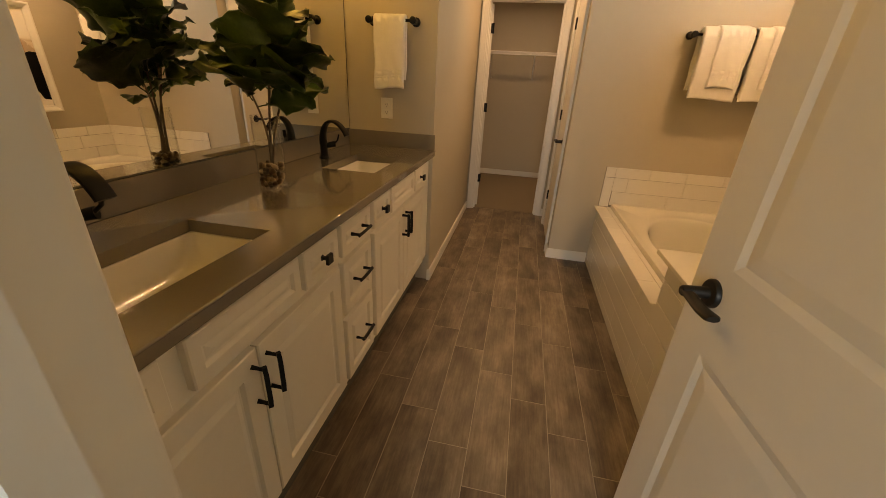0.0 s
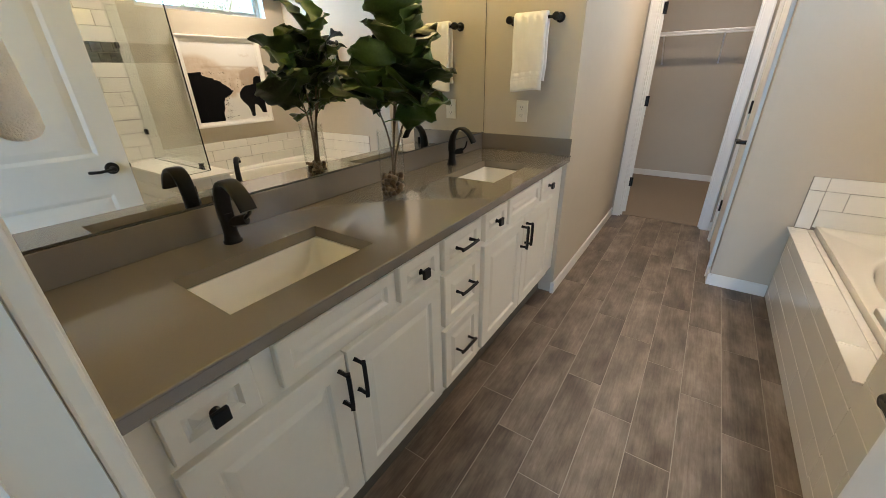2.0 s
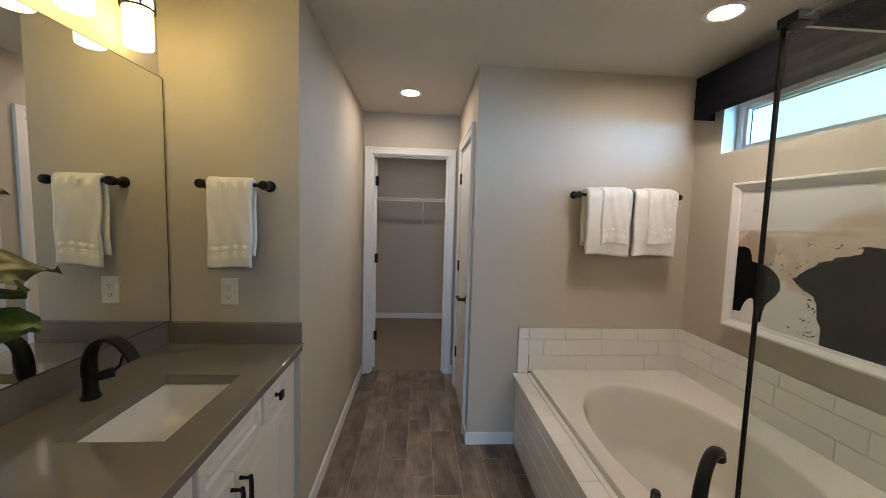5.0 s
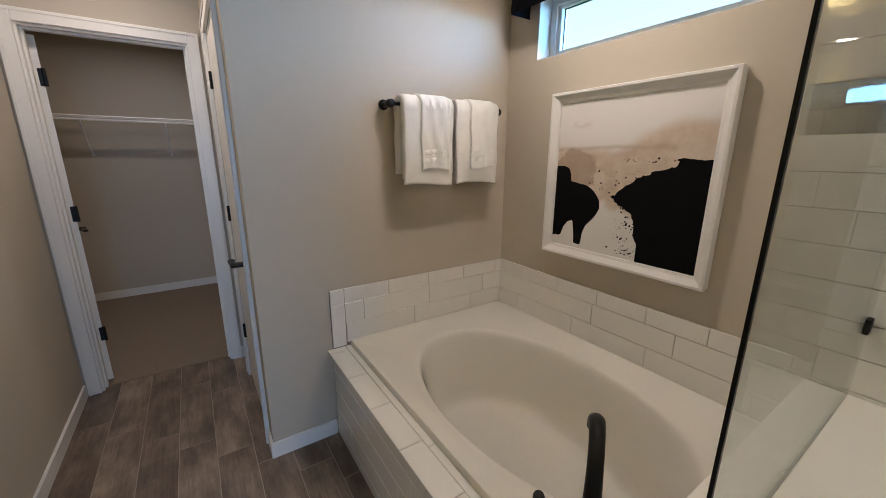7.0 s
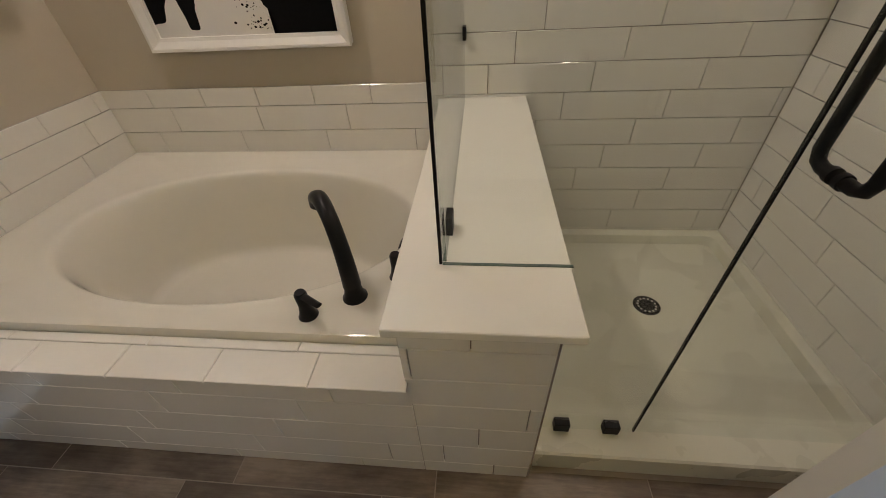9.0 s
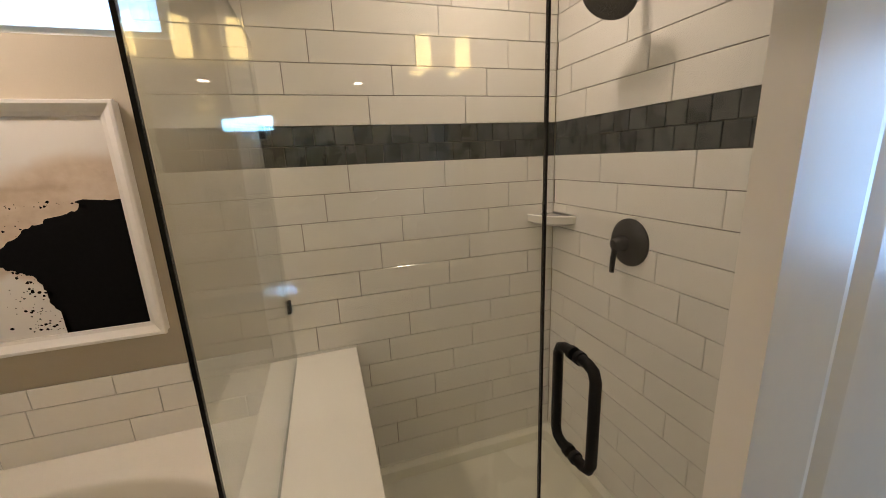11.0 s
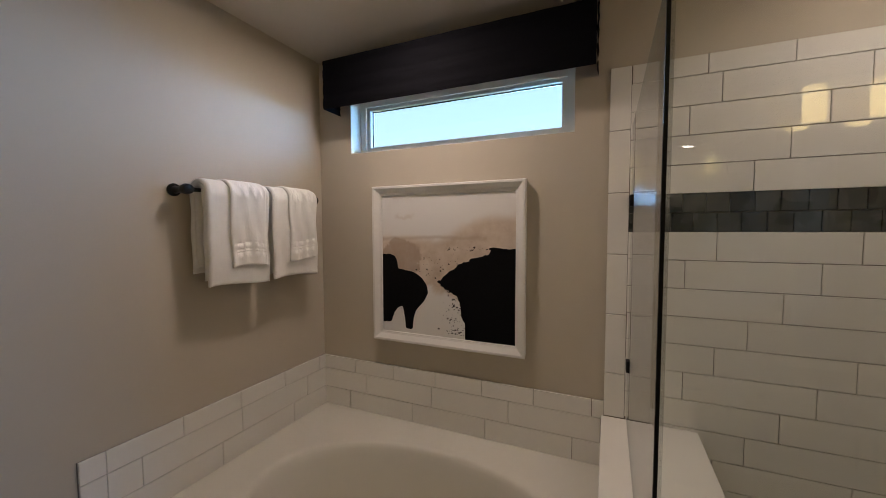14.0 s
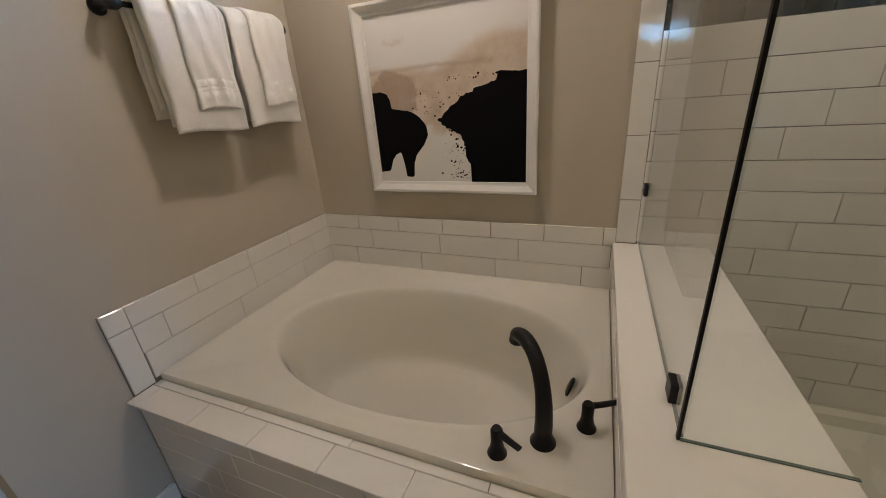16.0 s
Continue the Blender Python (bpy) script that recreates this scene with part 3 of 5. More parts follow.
for y0, y1, s in ((0.165, 0.549, 1), (0.554, 0.975, -1), (1.292, 1.690, 1), (1.695, 2.120, -1)):
    fr = raised_front("cabinet_door", y0, y1, 0.215, 0.722, 0.055)
    y = y1 - 0.024 if s > 0 else y0 + 0.024
    pull(fr, (FX, y, 0.575), (FX, y, 0.690))

# the worktop, with two openings
SINKS = ((0.362, 0.778), (1.535, 1.935))
SX0, SX1 = -0.915, -0.658
TOP, CT = 0.915, 0.035
counter = thing("worktop", (-0.85, 1.22, 0.88), "grey-brown polished quartz worktop with a low splash", "worktop")
bm = bmesh.new()
CX0, CX1 = WX + 0.001, -0.547
ys = [V0 - 0.001, SINKS[0][0], SINKS[0][1], SINKS[1][0], SINKS[1][1], V1 + 0.001]
for y0, y1 in ((ys[0], ys[1]), (ys[2], ys[3]), (ys[4], ys[5])):
    box(bm, CX0, CX1, y0, y1, TOP - CT, TOP)
for y0, y1 in SINKS:
    box(bm, CX0, SX0, y0, y1, TOP - CT, TOP), box(bm, SX1, CX1, y0, y1, TOP - CT, TOP)
bmesh.ops.remove_doubles(bm, verts=bm.verts, dist=1e-5)
fs = [f for f in bm.faces if sum(1 for g in bm.faces if g is not f and (g.calc_center_median() - f.calc_center_median()).length < 1e-5)]
bmesh.ops.delete(bm, geom=fs, context="FACES_ONLY")
part("slab", bm, "quartz", counter)
part("edge_profile", sweep(bmesh.new(), [(CX1, ys[0], TOP - 0.004), (CX1, ys[-1], TOP - 0.004)], 0.004, 12), "quartz", counter, smooth=True)
part("back_splash", boxes((WX + 0.001, WX + 0.021, V0, V1, TOP + 0.0005, 1.008), bevel=0.0015), "quartz", counter)
part("side_splash", boxes((WX + 0.0215, CX1 - 0.002, V1 - 0.018, V1 + 0.001, TOP + 0.0005, 1.008), bevel=0.0015), "quartz", counter)


def rrect(x0, x1, y0, y1, r, n=5):
    out = []
    for cx, cy, a in ((x1 - r, y1 - r, 0), (x0 + r, y1 - r, 90), (x0 + r, y0 + r, 180), (x1 - r, y0 + r, 270)):
        out += [(cx + r * math.cos(radians(a + 90 * k / n)), cy + r * math.sin(radians(a + 90 * k / n))) for k in range(n + 1)]
    return out


def sink(y0, y1):
    yc = (y0 + y1) / 2
    s = thing("sink", (-0.79, yc, 0.75), "white undermount rectangular basin below the worktop", "sink", "sinks in the vanity")
    bm = bmesh.new()
    z = TOP - CT - 0.0015
    spec = [(-0.012, z, 0.015), (0.002, z, 0.018), (0.004, z - 0.008, 0.020), (0.009, z - 0.065, 0.034), (0.016, z - 0.090, 0.042), (0.028, z - 0.108, 0.05), (0.048, z - 0.118, 0.055), (0.11, z - 0.124, 0.012)]
    rings = []
    for inset, zz, r in spec:
        k = inset
        rings.append([bm.verts.new((x, y, zz)) for x, y in rrect(SX0 + min(k, 0.115), SX1 - min(k, 0.115), y0 + k * 1.05, y1 - k * 2.0, min(r, 0.012 if k > 0.1 else r))])
    for a, b in zip(rings, rings[1:]):
        for k in range(len(a)):
            bm.faces.new((a[k], a[(k + 1) % len(a)], b[(k + 1) % len(b)], b[k]))
    bm.faces.new(rings[-1])
    part("basin", bm, "porcelain", s, smooth=38)
    d = (-0.842, yc + 0.025, z - 0.1225)
    dr = part("drain", lathe(bmesh.new(), d, [(0.030, 0), (0.030, 0.003), (0.022, 0.004)], seg=24), "black_metal", s, "dark drain ring", smooth=True)
    part("stopper", lathe(bmesh.new(), (d[0], d[1], d[2] + 0.0035), [(0.019, 0), (0.019, 0.006), (0.012, 0.010)], seg=20), "black_metal", dr, smooth=True)


for y0, y1 in SINKS:
    sink(y0, y1)


def faucet(y):
    f = thing("faucet", (-1.02, y, TOP), "matte black single-hole tap with a wide arched spout", "faucet", "taps of the vanity")
    x = -1.02
    bm = lathe(bmesh.new(), (x, y, TOP), [(0.026, 0), (0.026, 0.006), (0.022, 0.010), (0.0195, 0.03), (0.019, 0.09)], seg=24)
    part("body", bm, "black_metal", f, smooth=True)
    path = bez((x, y, TOP + 0.07), (x - 0.012, y, TOP + 0.208), (x + 0.085, y, TOP + 0.218), (x + 0.130, y, TOP + 0.118), 18)
    bm = bmesh.new()
    rings = []
    for i, p in enumerate(path):
        d = (path[min(i + 1, 18)] - path[max(i - 1, 0)]).normalized()
        n = Vector((0, 1, 0)).cross(d).normalized()
        k = min(1.0, i / 6)
        w, h = 0.019 + 0.004 * k, 0.019 * (1 - k) + 0.0075 * k
        rings.append([bm.verts.new(p + Vector((0, 1, 0)) * w * math.copysign(abs(math.cos(t)) ** 0.6, math.cos(t)) + n * h * math.copysign(abs(math.sin(t)) ** 0.6, math.sin(t))) for t in (2 * math.pi * j / 16 for j in range(16))])
    for a, b in zip(rings, rings[1:]):
        for j in range(16):
            bm.faces.new((a[j], a[(j + 1) % 16], b[(j + 1) % 16], b[j]))
    bm.faces.new(rings[0]), bm.faces.new(rings[-1])
    part("spout", bm, "black_metal", f, smooth=True)
    bm = sweep(bmesh.new(), [(x + 0.005, y, TOP + 0.06), (x + 0.03, y + 0.018, TOP + 0.066), (x + 0.048, y + 0.030, TOP + 0.070)], [0.013, 0.015, 0.016], 16)
    h = part("handle_hub", bm, "black_metal", f, smooth=True)
    bm = sweep(bmesh.new(), [(x + 0.045, y + 0.028, TOP + 0.072), (x + 0.06, y + 0.037, TOP + 0.088), (x + 0.066, y + 0.041, TOP + 0.118)], [0.008, 0.007, 0.006], 10, flat=(1.5, 0.7))
    part("lever", bm, "black_metal", h, smooth=True)


faucet(0.57), faucet(1.765)

# ---- mirror ----
mirror = thing("mirror", (WX, 1.22, 1.01), "large frameless wall mirror resting on the splash", "mirror")
MZ0, MZ1, MY0, MY1 = 1.0085, 2.030, 0.105, 2.270
def glass_x(y, z):
    """The mirror's face: glued a little out of square with the wall behind it."""
    return -1.1217 + 0.00774 * y - 0.00342 * z


corners = ((MY0, MZ0), (MY1, MZ0), (MY1, MZ1), (MY0, MZ1))
bm = bmesh.new()
lo = [bm.verts.new((WX + 0.0005, y, z)) for y, z in corners]
hi = [bm.verts.new((glass_x(y, z) - 0.001, y, z)) for y, z in corners]
bm.faces.new(lo[::-1]), bm.faces.new(hi)
for k in range(4):
    bm.faces.new((lo[k], lo[(k + 1) % 4], hi[(k + 1) % 4], hi[k]))
part("backing", bm, "slot_dark", mirror)
bm = bmesh.new()
bm.faces.new([bm.verts.new((glass_x(y, z), y, z)) for y, z in corners][::-1])
part("silvered_glass", bm, "mirror_silver", mirror)
bm = sweep(bmesh.new(), [(glass_x(y, MZ0) + 0.0015, y, MZ0 + 0.002) for y in (MY0, MY1)], 0.0025, 4)
part("edge_channel", bm, "slot_dark", mirror)
bm = sweep(bmesh.new(), [(glass_x(MY1, z) - 0.001, MY1 + 0.002, z) for z in (MZ0 + 0.006, MZ1)], 0.002, 6)
part("polished_edge", bm, "slot_dark", mirror)
bm = sweep(bmesh.new(), [(glass_x(y, MZ1) - 0.001, y, MZ1 + 0.0015) for y in (MY0, MY1)], 0.0018, 6)
part("polished_edge", bm, "slot_dark", mirror)


# ---- vanity lights ----
def vanity_light(yc, dead=(), drop=0.0):
    v = thing("vanity_light", (WX, yc, 2.15), "dark three-lamp wall light with white glass cylinders, " + ("one lamp out" if dead else "all lit"), "wall lamp", "lights over the mirror")
    top = 2.243 - drop
    part("backplate", boxes((WX, WX + 0.018, yc - 0.055, yc + 0.055, top - 0.148, top + 0.012), bevel=0.004), "bronze_metal", v)
    part("bar", boxes((WX + 0.088, WX + 0.106, yc - 0.315, yc + 0.315, top, top + 0.022), bevel=0.002), "bronze_metal", v)
    part("arm", boxes((WX + 0.018, WX + 0.088, yc - 0.012, yc + 0.012, top + 0.002, top + 0.018)), "bronze_metal", v)
    for i, dy in enumerate((-0.245, 0, 0.245)):
        c = (WX + 0.097, yc + dy, top - 0.191)
        off = i in dead
        sh = part("shade", lathe(bmesh.new(), c, [(0.0, 0.003), (0.036, 0.0), (0.043, 0.004), (0.044, 0.02), (0.044, 0.168), (0.040, 0.17)], seg=28, cap=False), "shade_off" if off else "shade_glow", v, "white glass cylinder shade, " + ("unlit" if off else "glowing warm"), smooth=True)
        for z in (0.128, 0.172):
            part("ring", lathe(bmesh.new(), (c[0], c[1], c[2] + z), [(0.0455, 0), (0.050, 0), (0.050, 0.007), (0.0455, 0.007), (0.0455, 0)], seg=28, cap=False), "bronze_metal", sh)
        for a in range(4):
            t = radians(45 + 90 * a)
            px, py = c[0] + 0.0478 * math.cos(t), c[1] + 0.0478 * math.sin(t)
            part("strut", boxes((px - 0.003, px + 0.003, py - 0.003, py + 0.003, c[2] + 0.128, c[2] + 0.179)), "bronze_metal", sh)
        part("lamp_cap", lathe(bmesh.new(), (c[0], c[1], c[2] + 0.1715), [(0.044, 0), (0.044, 0.003), (0.022, 0.006), (0.016, 0.0195)], seg=20), "bronze_metal", sh)


vanity_light(0.57, (2,), 0.022), vanity_light(1.79)


def can_light(x, y, lamp="can_glow"):
    c = thing("recessed_light", (x, y, CEIL), "round recessed ceiling light with a white trim, lit", "ceiling light", "recessed lights")
    part("trim_ring", lathe(bmesh.new(), (x, y, CEIL - 0.0005), [(0.062, 0), (0.085, 0), (0.088, -0.004), (0.080, -0.008), (0.064, -0.005), (0.062, 0)], seg=36, cap=False), "plate_white", c, smooth=True)
    part("diffuser", lathe(bmesh.new(), (x, y, CEIL - 0.001), [(0.0, -0.003), (0.04, -0.003), (0.0625, -0.002)], seg=36, cap=False), lamp, c, "glowing warm white diffuser")


can_light(1.285, 2.25), can_light(-0.128, 3.53, "can_glow_hall"), can_light(1.29, 0.66, "can_glow_soft"), can_light(-0.13, 5.0, "can_glow_hall")

vent = thing("ceiling_vent", (0.0, 1.55, CEIL), "square white slotted exhaust vent on the ceiling", "vent")
part("frame", boxes((-0.115, 0.115, 1.435, 1.455, CEIL - 0.016, CEIL), (-0.115, 0.115, 1.645, 1.665, CEIL - 0.016, CEIL), (-0.115, -0.095, 1.455, 1.645, CEIL - 0.016, CEIL), (0.095, 0.115, 1.455, 1.645, CEIL - 0.016, CEIL)), "plate_white", vent)
part("backing", boxes((-0.095, 0.095, 1.455, 1.645, CEIL - 0.003, CEIL - 0.0005)), "slot_dark", vent)
for i in range(9):
    y = 1.466 + 0.021 * i
    part("slat", boxes((-0.095, 0.095, y, y + 0.013, CEIL - 0.014, CEIL - 0.010)), "plate_white", vent)

# ---- outlet ----
out = thing("wall_outlet", (-0.86, VEND, 1.144), "white duplex outlet plate on the vanity end wall", "outlet")
part("plate", boxes((-0.896, -0.824, VEND - 0.007, VEND, 1.085, 1.203), bevel=0.002), "plate_white", out)
for z in (1.123, 1.165):
    r = part("socket", boxes((-0.877, -0.843, VEND - 0.0095, VEND - 0.0068, z - 0.014, z + 0.014), bevel=0.001), "plate_white", out)
    part("slots", boxes((-0.868, -0.866, VEND - 0.0098, VEND - 0.0094, z - 0.004, z + 0.006), (-0.855, -0.853, VEND - 0.0098, VEND - 0.0094, z - 0.004, z + 0.006), (-0.8625, -0.8575, VEND - 0.0098, VEND - 0.0094, z - 0.011, z - 0.007)), "slot_dark", r)


# ---- towels and bars ----
def towel_bar(x0, x1, y, z, wall, label, out=-1):
    b = thing("towel_bar", ((x0 + x1) / 2, wall, z), label, "towel bar")
    part("bar", sweep(bmesh.new(), [(x0, y, z), (x1, y, z)], 0.008, 14), "black_metal", b, smooth=True)
    for x in (x0, x1):
        d = abs(wall - y)
        part("post", lathe(bmesh.new(), (x, wall, z), [(0.024, 0), (0.024, 0.006), (0.015, 0.012), (0.012, 0.03), (0.016, d - 0.016), (0.020, d), (0.018, d + 0.016), (0.008, d + 0.019)], (0, out, 0), 24), "black_metal", b, smooth=True)


def towel(name, label, x0, x1, y, z, front, back, thick, seed, off=0.0, group="", flip=False, border=True, into=None):
    """A thick towel hung over a bar along x at (y, z): it falls front metres before the bar and back metres behind it, with soft rounded rims."""
    rnd = random.Random(seed)
    r = 0.009 + thick / 2 + off
    hump = 0.010 + thick / 2 + off * 0.55
    ends = (0.0, 0.0015, 0.004, 0.008, 0.014)
    ribs = {}
    if border:
        for g in (0.055, 0.066, 0.092):
            ribs.update({g - 0.004: 1.0, g: 0.88, g + 0.004: 1.0})
    low = sorted(set(ends) | set(ribs) | {0.03, 0.11, 0.14, front * 0.5, front * 0.7})
    prof = [(r, -back + e, e, 1.0) for e in ends] + [(r, -back * q, 1.0, 1.0) for q in (0.75, 0.5, 0.25)] + [(r, -0.025, 1.0, 1.0)]
    prof += [(r * math.cos(a), hump * math.sin(a), 1.0, 1.0) for a in (radians(d) for d in range(0, 181, 15))] + [(-r, -0.025, 1.0, 1.0)]
    prof += [(-r, -front + e, e, ribs.get(e, 1.0)) for e in reversed(low)]
    w = x1 - x0
    us = [0.0, 0.0015 / w, 0.004 / w, 0.008 / w, 0.014 / w] + [k / 14 for k in range(1, 14)]
    us = sorted(set(us + [1 - u for u in us]))
    n = len(us) - 1
    bm = bmesh.new()
    ph = rnd.uniform(0, 6)
    soft = max(0.006, thick * 0.5)

    def rounded(d):
        return math.sqrt(max(0.02, 1 - (1 - min(1.0, d / soft)) ** 2))

    sheets = []
    for side in (1, -1):
        g = []
        for i, (dy, dz, end, rib) in enumerate(prof):
            p, q = prof[max(i - 1, 0)], prof[min(i + 1, len(prof) - 1)]
            tx, tz = q[0] - p[0], q[1] - p[1]
            length = math.hypot(tx, tz) or 1
            nx, nz = tz / length, -tx / length
            fall = max(0.0, -dz)
            row = []
            for u in us:
                squeeze = 1 - 0.03 * min(1, fall / 0.2) * (1 if dy < 0 else 0.6)
                x = (x0 + x1) / 2 + (u - 0.5) * w * squeeze + 0.003 * math.sin(dz * 31 + ph) * min(1, fall / 0.1)
                rim = min(rounded(end), rounded(min(u, 1 - u) * w))
                wave = 0.004 * math.sin(u * 6 + ph + dz * 9) * min(1, fall / 0.12) + 0.0018 * math.sin(u * 17 + ph * 2 + dz * 23)
                puff = 0.0012 * noise.noise(Vector((x * 60, dz * 60, seed)))
                t = side * thick / 2 * rim * rib + side * puff
                sag = 0.006 * math.sin(u * 4.4 + ph) * min(1, fall / 0.15)
                yy = dy + nx * t + (wave if dy < 0 else wave * 0.4)
                row.append(bm.verts.new((x, max(y - yy, WALLY + 0.003) if flip else min(y + yy, WALLY - 0.003), z + dz + nz * t - sag)))
            g.append(row)
        sheets.append(g)
    A, B = sheets
    m = len(prof)
    for g, back_side in ((A, False), (B, True)):
        for i in range(m - 1):
            for j in range(n):
                quad = (g[i][j], g[i][j + 1], g[i + 1][j + 1], g[i + 1][j])
                bm.faces.new(quad[::-1] if back_side else quad)
    for i in range(m - 1):
        bm.faces.new((A[i][0], A[i + 1][0], B[i + 1][0], B[i][0])), bm.faces.new((A[i][n], B[i][n], B[i + 1][n], A[i + 1][n]))
    for j in range(n):
        bm.faces.new((A[0][j], B[0][j], B[0][j + 1], A[0][j + 1])), bm.faces.new((A[m - 1][j], A[m - 1][j + 1], B[m - 1][j + 1], B[m - 1][j]))
    if into:
        part("inner_fold", bm, "towel", into, smooth=85)
        return into
    t = thing(name, ((x0 + x1) / 2, y, z - front), label, "towel", group)
    part("cloth", bm, "towel", t, smooth=85)
    return t


WALLY = VEND
towel_bar(-0.935, -0.683, VEND - 0.065, 1.603, VEND, "short matte black towel bar on the vanity end wall")
towel("hand_towel", "white folded hand towel hung over the short bar", -0.905, -0.722, VEND - 0.065, 1.603, 0.345, 0.30, 0.020, 3)
WALLY = TOW
BY, BZ = TOW - 0.075, 1.662
towel_bar(0.945, 1.592, BY, BZ, TOW, "long matte black towel bar above the bathtub")
for x0, x1, k in ((0.985, 1.268, 5), (1.284, 1.562, 9)):
    t = towel("bath_towel", "white bath towel, folded thick, over the long bar", x0, x1, BY, BZ, 0.372, 0.325, 0.023, k, 0.023, group="bath towels", border=False)
    towel("", "", x0 + 0.004, x1 - 0.006, BY, BZ, 0.352, 0.300, 0.021, k + 1, 0.0, into=t)
towel("hand_towel", "white hand towel with woven border over a bath towel", 1.070, 1.235, BY, BZ, 0.300, 0.05, 0.016, 11, 0.048, group="hand towels")
towel("hand_towel", "white hand towel with woven border over a bath towel", 1.362, 1.528, BY, BZ, 0.295, 0.05, 0.016, 14, 0.048, group="hand towels")

WALLY = NEAR
towel_bar(-0.828, -0.575, NEAR + 0.065, 1.603, NEAR, "short matte black towel bar beside the entry door", 1)
towel("hand_towel", "white folded hand towel hung beside the entry door", -0.795, -0.605, NEAR + 0.065, 1.603, 0.315, 0.28, 0.048, 6, flip=True, border=False)

# ---- the plant in its vase ----
PX, PY = -0.893, 1.145
vase = thing("vase", (PX, PY, TOP), "clear glass cylinder vase half filled with brown pebbles", "vase")
bm = lathe(bmesh.new(), (PX, PY, TOP), [(0.0, 0.0005), (0.045, 0.0005), (0.047, 0.004), (0.047, 0.255), (0.0445, 0.255), (0.0445, 0.010), (0.0, 0.009)], seg=32, cap=False)
part("glass", bm, "vase_glass", vase, smooth=True)
rnd = random.Random(4)
bm = bmesh.new()
for i in range(150):
    a, r = rnd.uniform(0, 6.283), 0.034 * math.sqrt(rnd.random()) if i % 3 else 0.034
    s = rnd.uniform(0.0075, 0.0115)
    g = bmesh.ops.create_icosphere(bm, subdivisions=2, radius=s)["verts"]
    bmesh.ops.scale(bm, vec=(rnd.uniform(0.8, 1.25), rnd.uniform(0.8, 1.25), rnd.uniform(0.6, 0.9)), verts=g)
    bmesh.ops.rotate(bm, cent=(0, 0, 0), matrix=Euler((rnd.uniform(-1, 1), rnd.uniform(-1, 1), rnd.uniform(0, 6))).to_matrix(), verts=g)
    bmesh.ops.translate(bm, vec=(PX + r * math.cos(a), PY + r * math.sin(a), TOP + 0.018 + 0.075 * (i / 150)), verts=g)
tagged(part("pebbles", bm, "pebble", vase, "brown river pebbles", smooth=True), kind="stuff")

plant = thing("plant", (PX, PY, TOP + 0.02), "fiddle-leaf branch with large dark green leaves in the vase", "plant")
tips = []
for k, (dx, dy, top) in enumerate(((0.0, 0.10, 0.60), (0.03, 0.02, 0.52), (-0.03, -0.06, 0.42), (0.05, 0.12, 0.44))):
    pts = bez((PX + 0.006 * (k - 1.5), PY + 0.006 * (1.5 - k), TOP + 0.015), (PX + 0.004 * k, PY + 0.01, TOP + 0.22), (PX + dx * 0.3, PY + dy * 0.3 + 0.02, TOP + top * 0.6), (PX + dx, PY + dy, TOP + top * 0.95), 16)
    part("stem", sweep(bmesh.new(), pts, [0.0048 - 0.0024 * i / 16 for i in range(17)], 8), "stem", plant, smooth=True)
    tips.append(pts)


def leaf(base, yaw, tilt, size, droop, roll, seed):
    """One broad leaf, violin-shaped, folded along its rib with a wavy rim."""
    rnd = random.Random(seed)
    bm = bmesh.new()
    nL, nW = 16, 8
    prev = None
    m = Matrix.Translation(base) @ pose(0, 0, 0, 0, 0, yaw) @ pose(0, 0, 0, 0, -tilt, 0) @ pose(0, 0, 0, roll, 0, 0)
    ph = rnd.uniform(0, 6)
    rows = []
    for i in range(nL + 1):
        t = i / nL
        w = size * 0.47 * (math.sin(math.pi * min(1, t * 0.96 + 0.04)) ** 0.55) * (0.62 + 0.38 * math.sin(math.pi * (t * 1.15 - 0.22)) if t > 0.1 else 0.62)
        row = []
        for j in range(-nW // 2, nW // 2 + 1):
            u = j / (nW / 2)
            x = 0.03 + size * t
            y = w * u * (1 + 0.09 * math.sin(15 * t + ph) + 0.06 * math.sin(31 * t + 2 * ph + u))
            z = -droop * size * t * t + abs(u) ** 1.3 * w * 0.30 + 0.016 * math.sin(9 * t + ph + 2 * u) * abs(u) + 0.007 * math.sin(24 * t + ph) * abs(u)
            row.append(bm.verts.new(m @ Vector((x, y, z))))
        rows.append(row)
    for a, b in zip(rows, rows[1:]):
        for j in range(nW):
            bm.faces.new((a[j], b[j], b[j + 1], a[j + 1]))
    r = bmesh.ops.extrude_face_region(bm, geom=bm.faces[:])
    bmesh.ops.translate(bm, vec=m.to_3x3() @ Vector((0, 0, -0.0012)), verts=[v for v in r["geom"] if isinstance(v, bmesh.types.BMVert)])
    sweep(bm, [m @ Vector((0.0, 0, -0.006)), m @ Vector((0.02, 0, -0.002)), m @ Vector((0.05, 0, 0.0))], 0.0022, 6)
    part("leaf", bm, "leaf", plant, smooth=60)


rnd = random.Random(21)
n = 0
for k, pts in enumerate(tips):
    cnt = (12, 10, 8, 8)[k]
    for i in range(cnt):
        f = 1 - 0.36 * (i / cnt) ** 0.9
        p = pts[min(16, int(round(f * 16)))]
        yaw = 137.5 * n + 25 + rnd.uniform(-18, 18)
        tilt = 74 - 66 * (i / cnt) + rnd.uniform(-10, 10)
        size = (0.150 + 0.058 * min(1, i / 2.5) - 0.04 * (i / cnt) ** 3) * rnd.uniform(0.78, 1.02)
        if math.cos(radians(yaw)) < -0.4:
            size, tilt = size * 0.72, max(tilt, 25)
        leaf(p, yaw, tilt, size, rnd.uniform(0.10, 0.50), rnd.uniform(-42, 42), n)
        n += 1

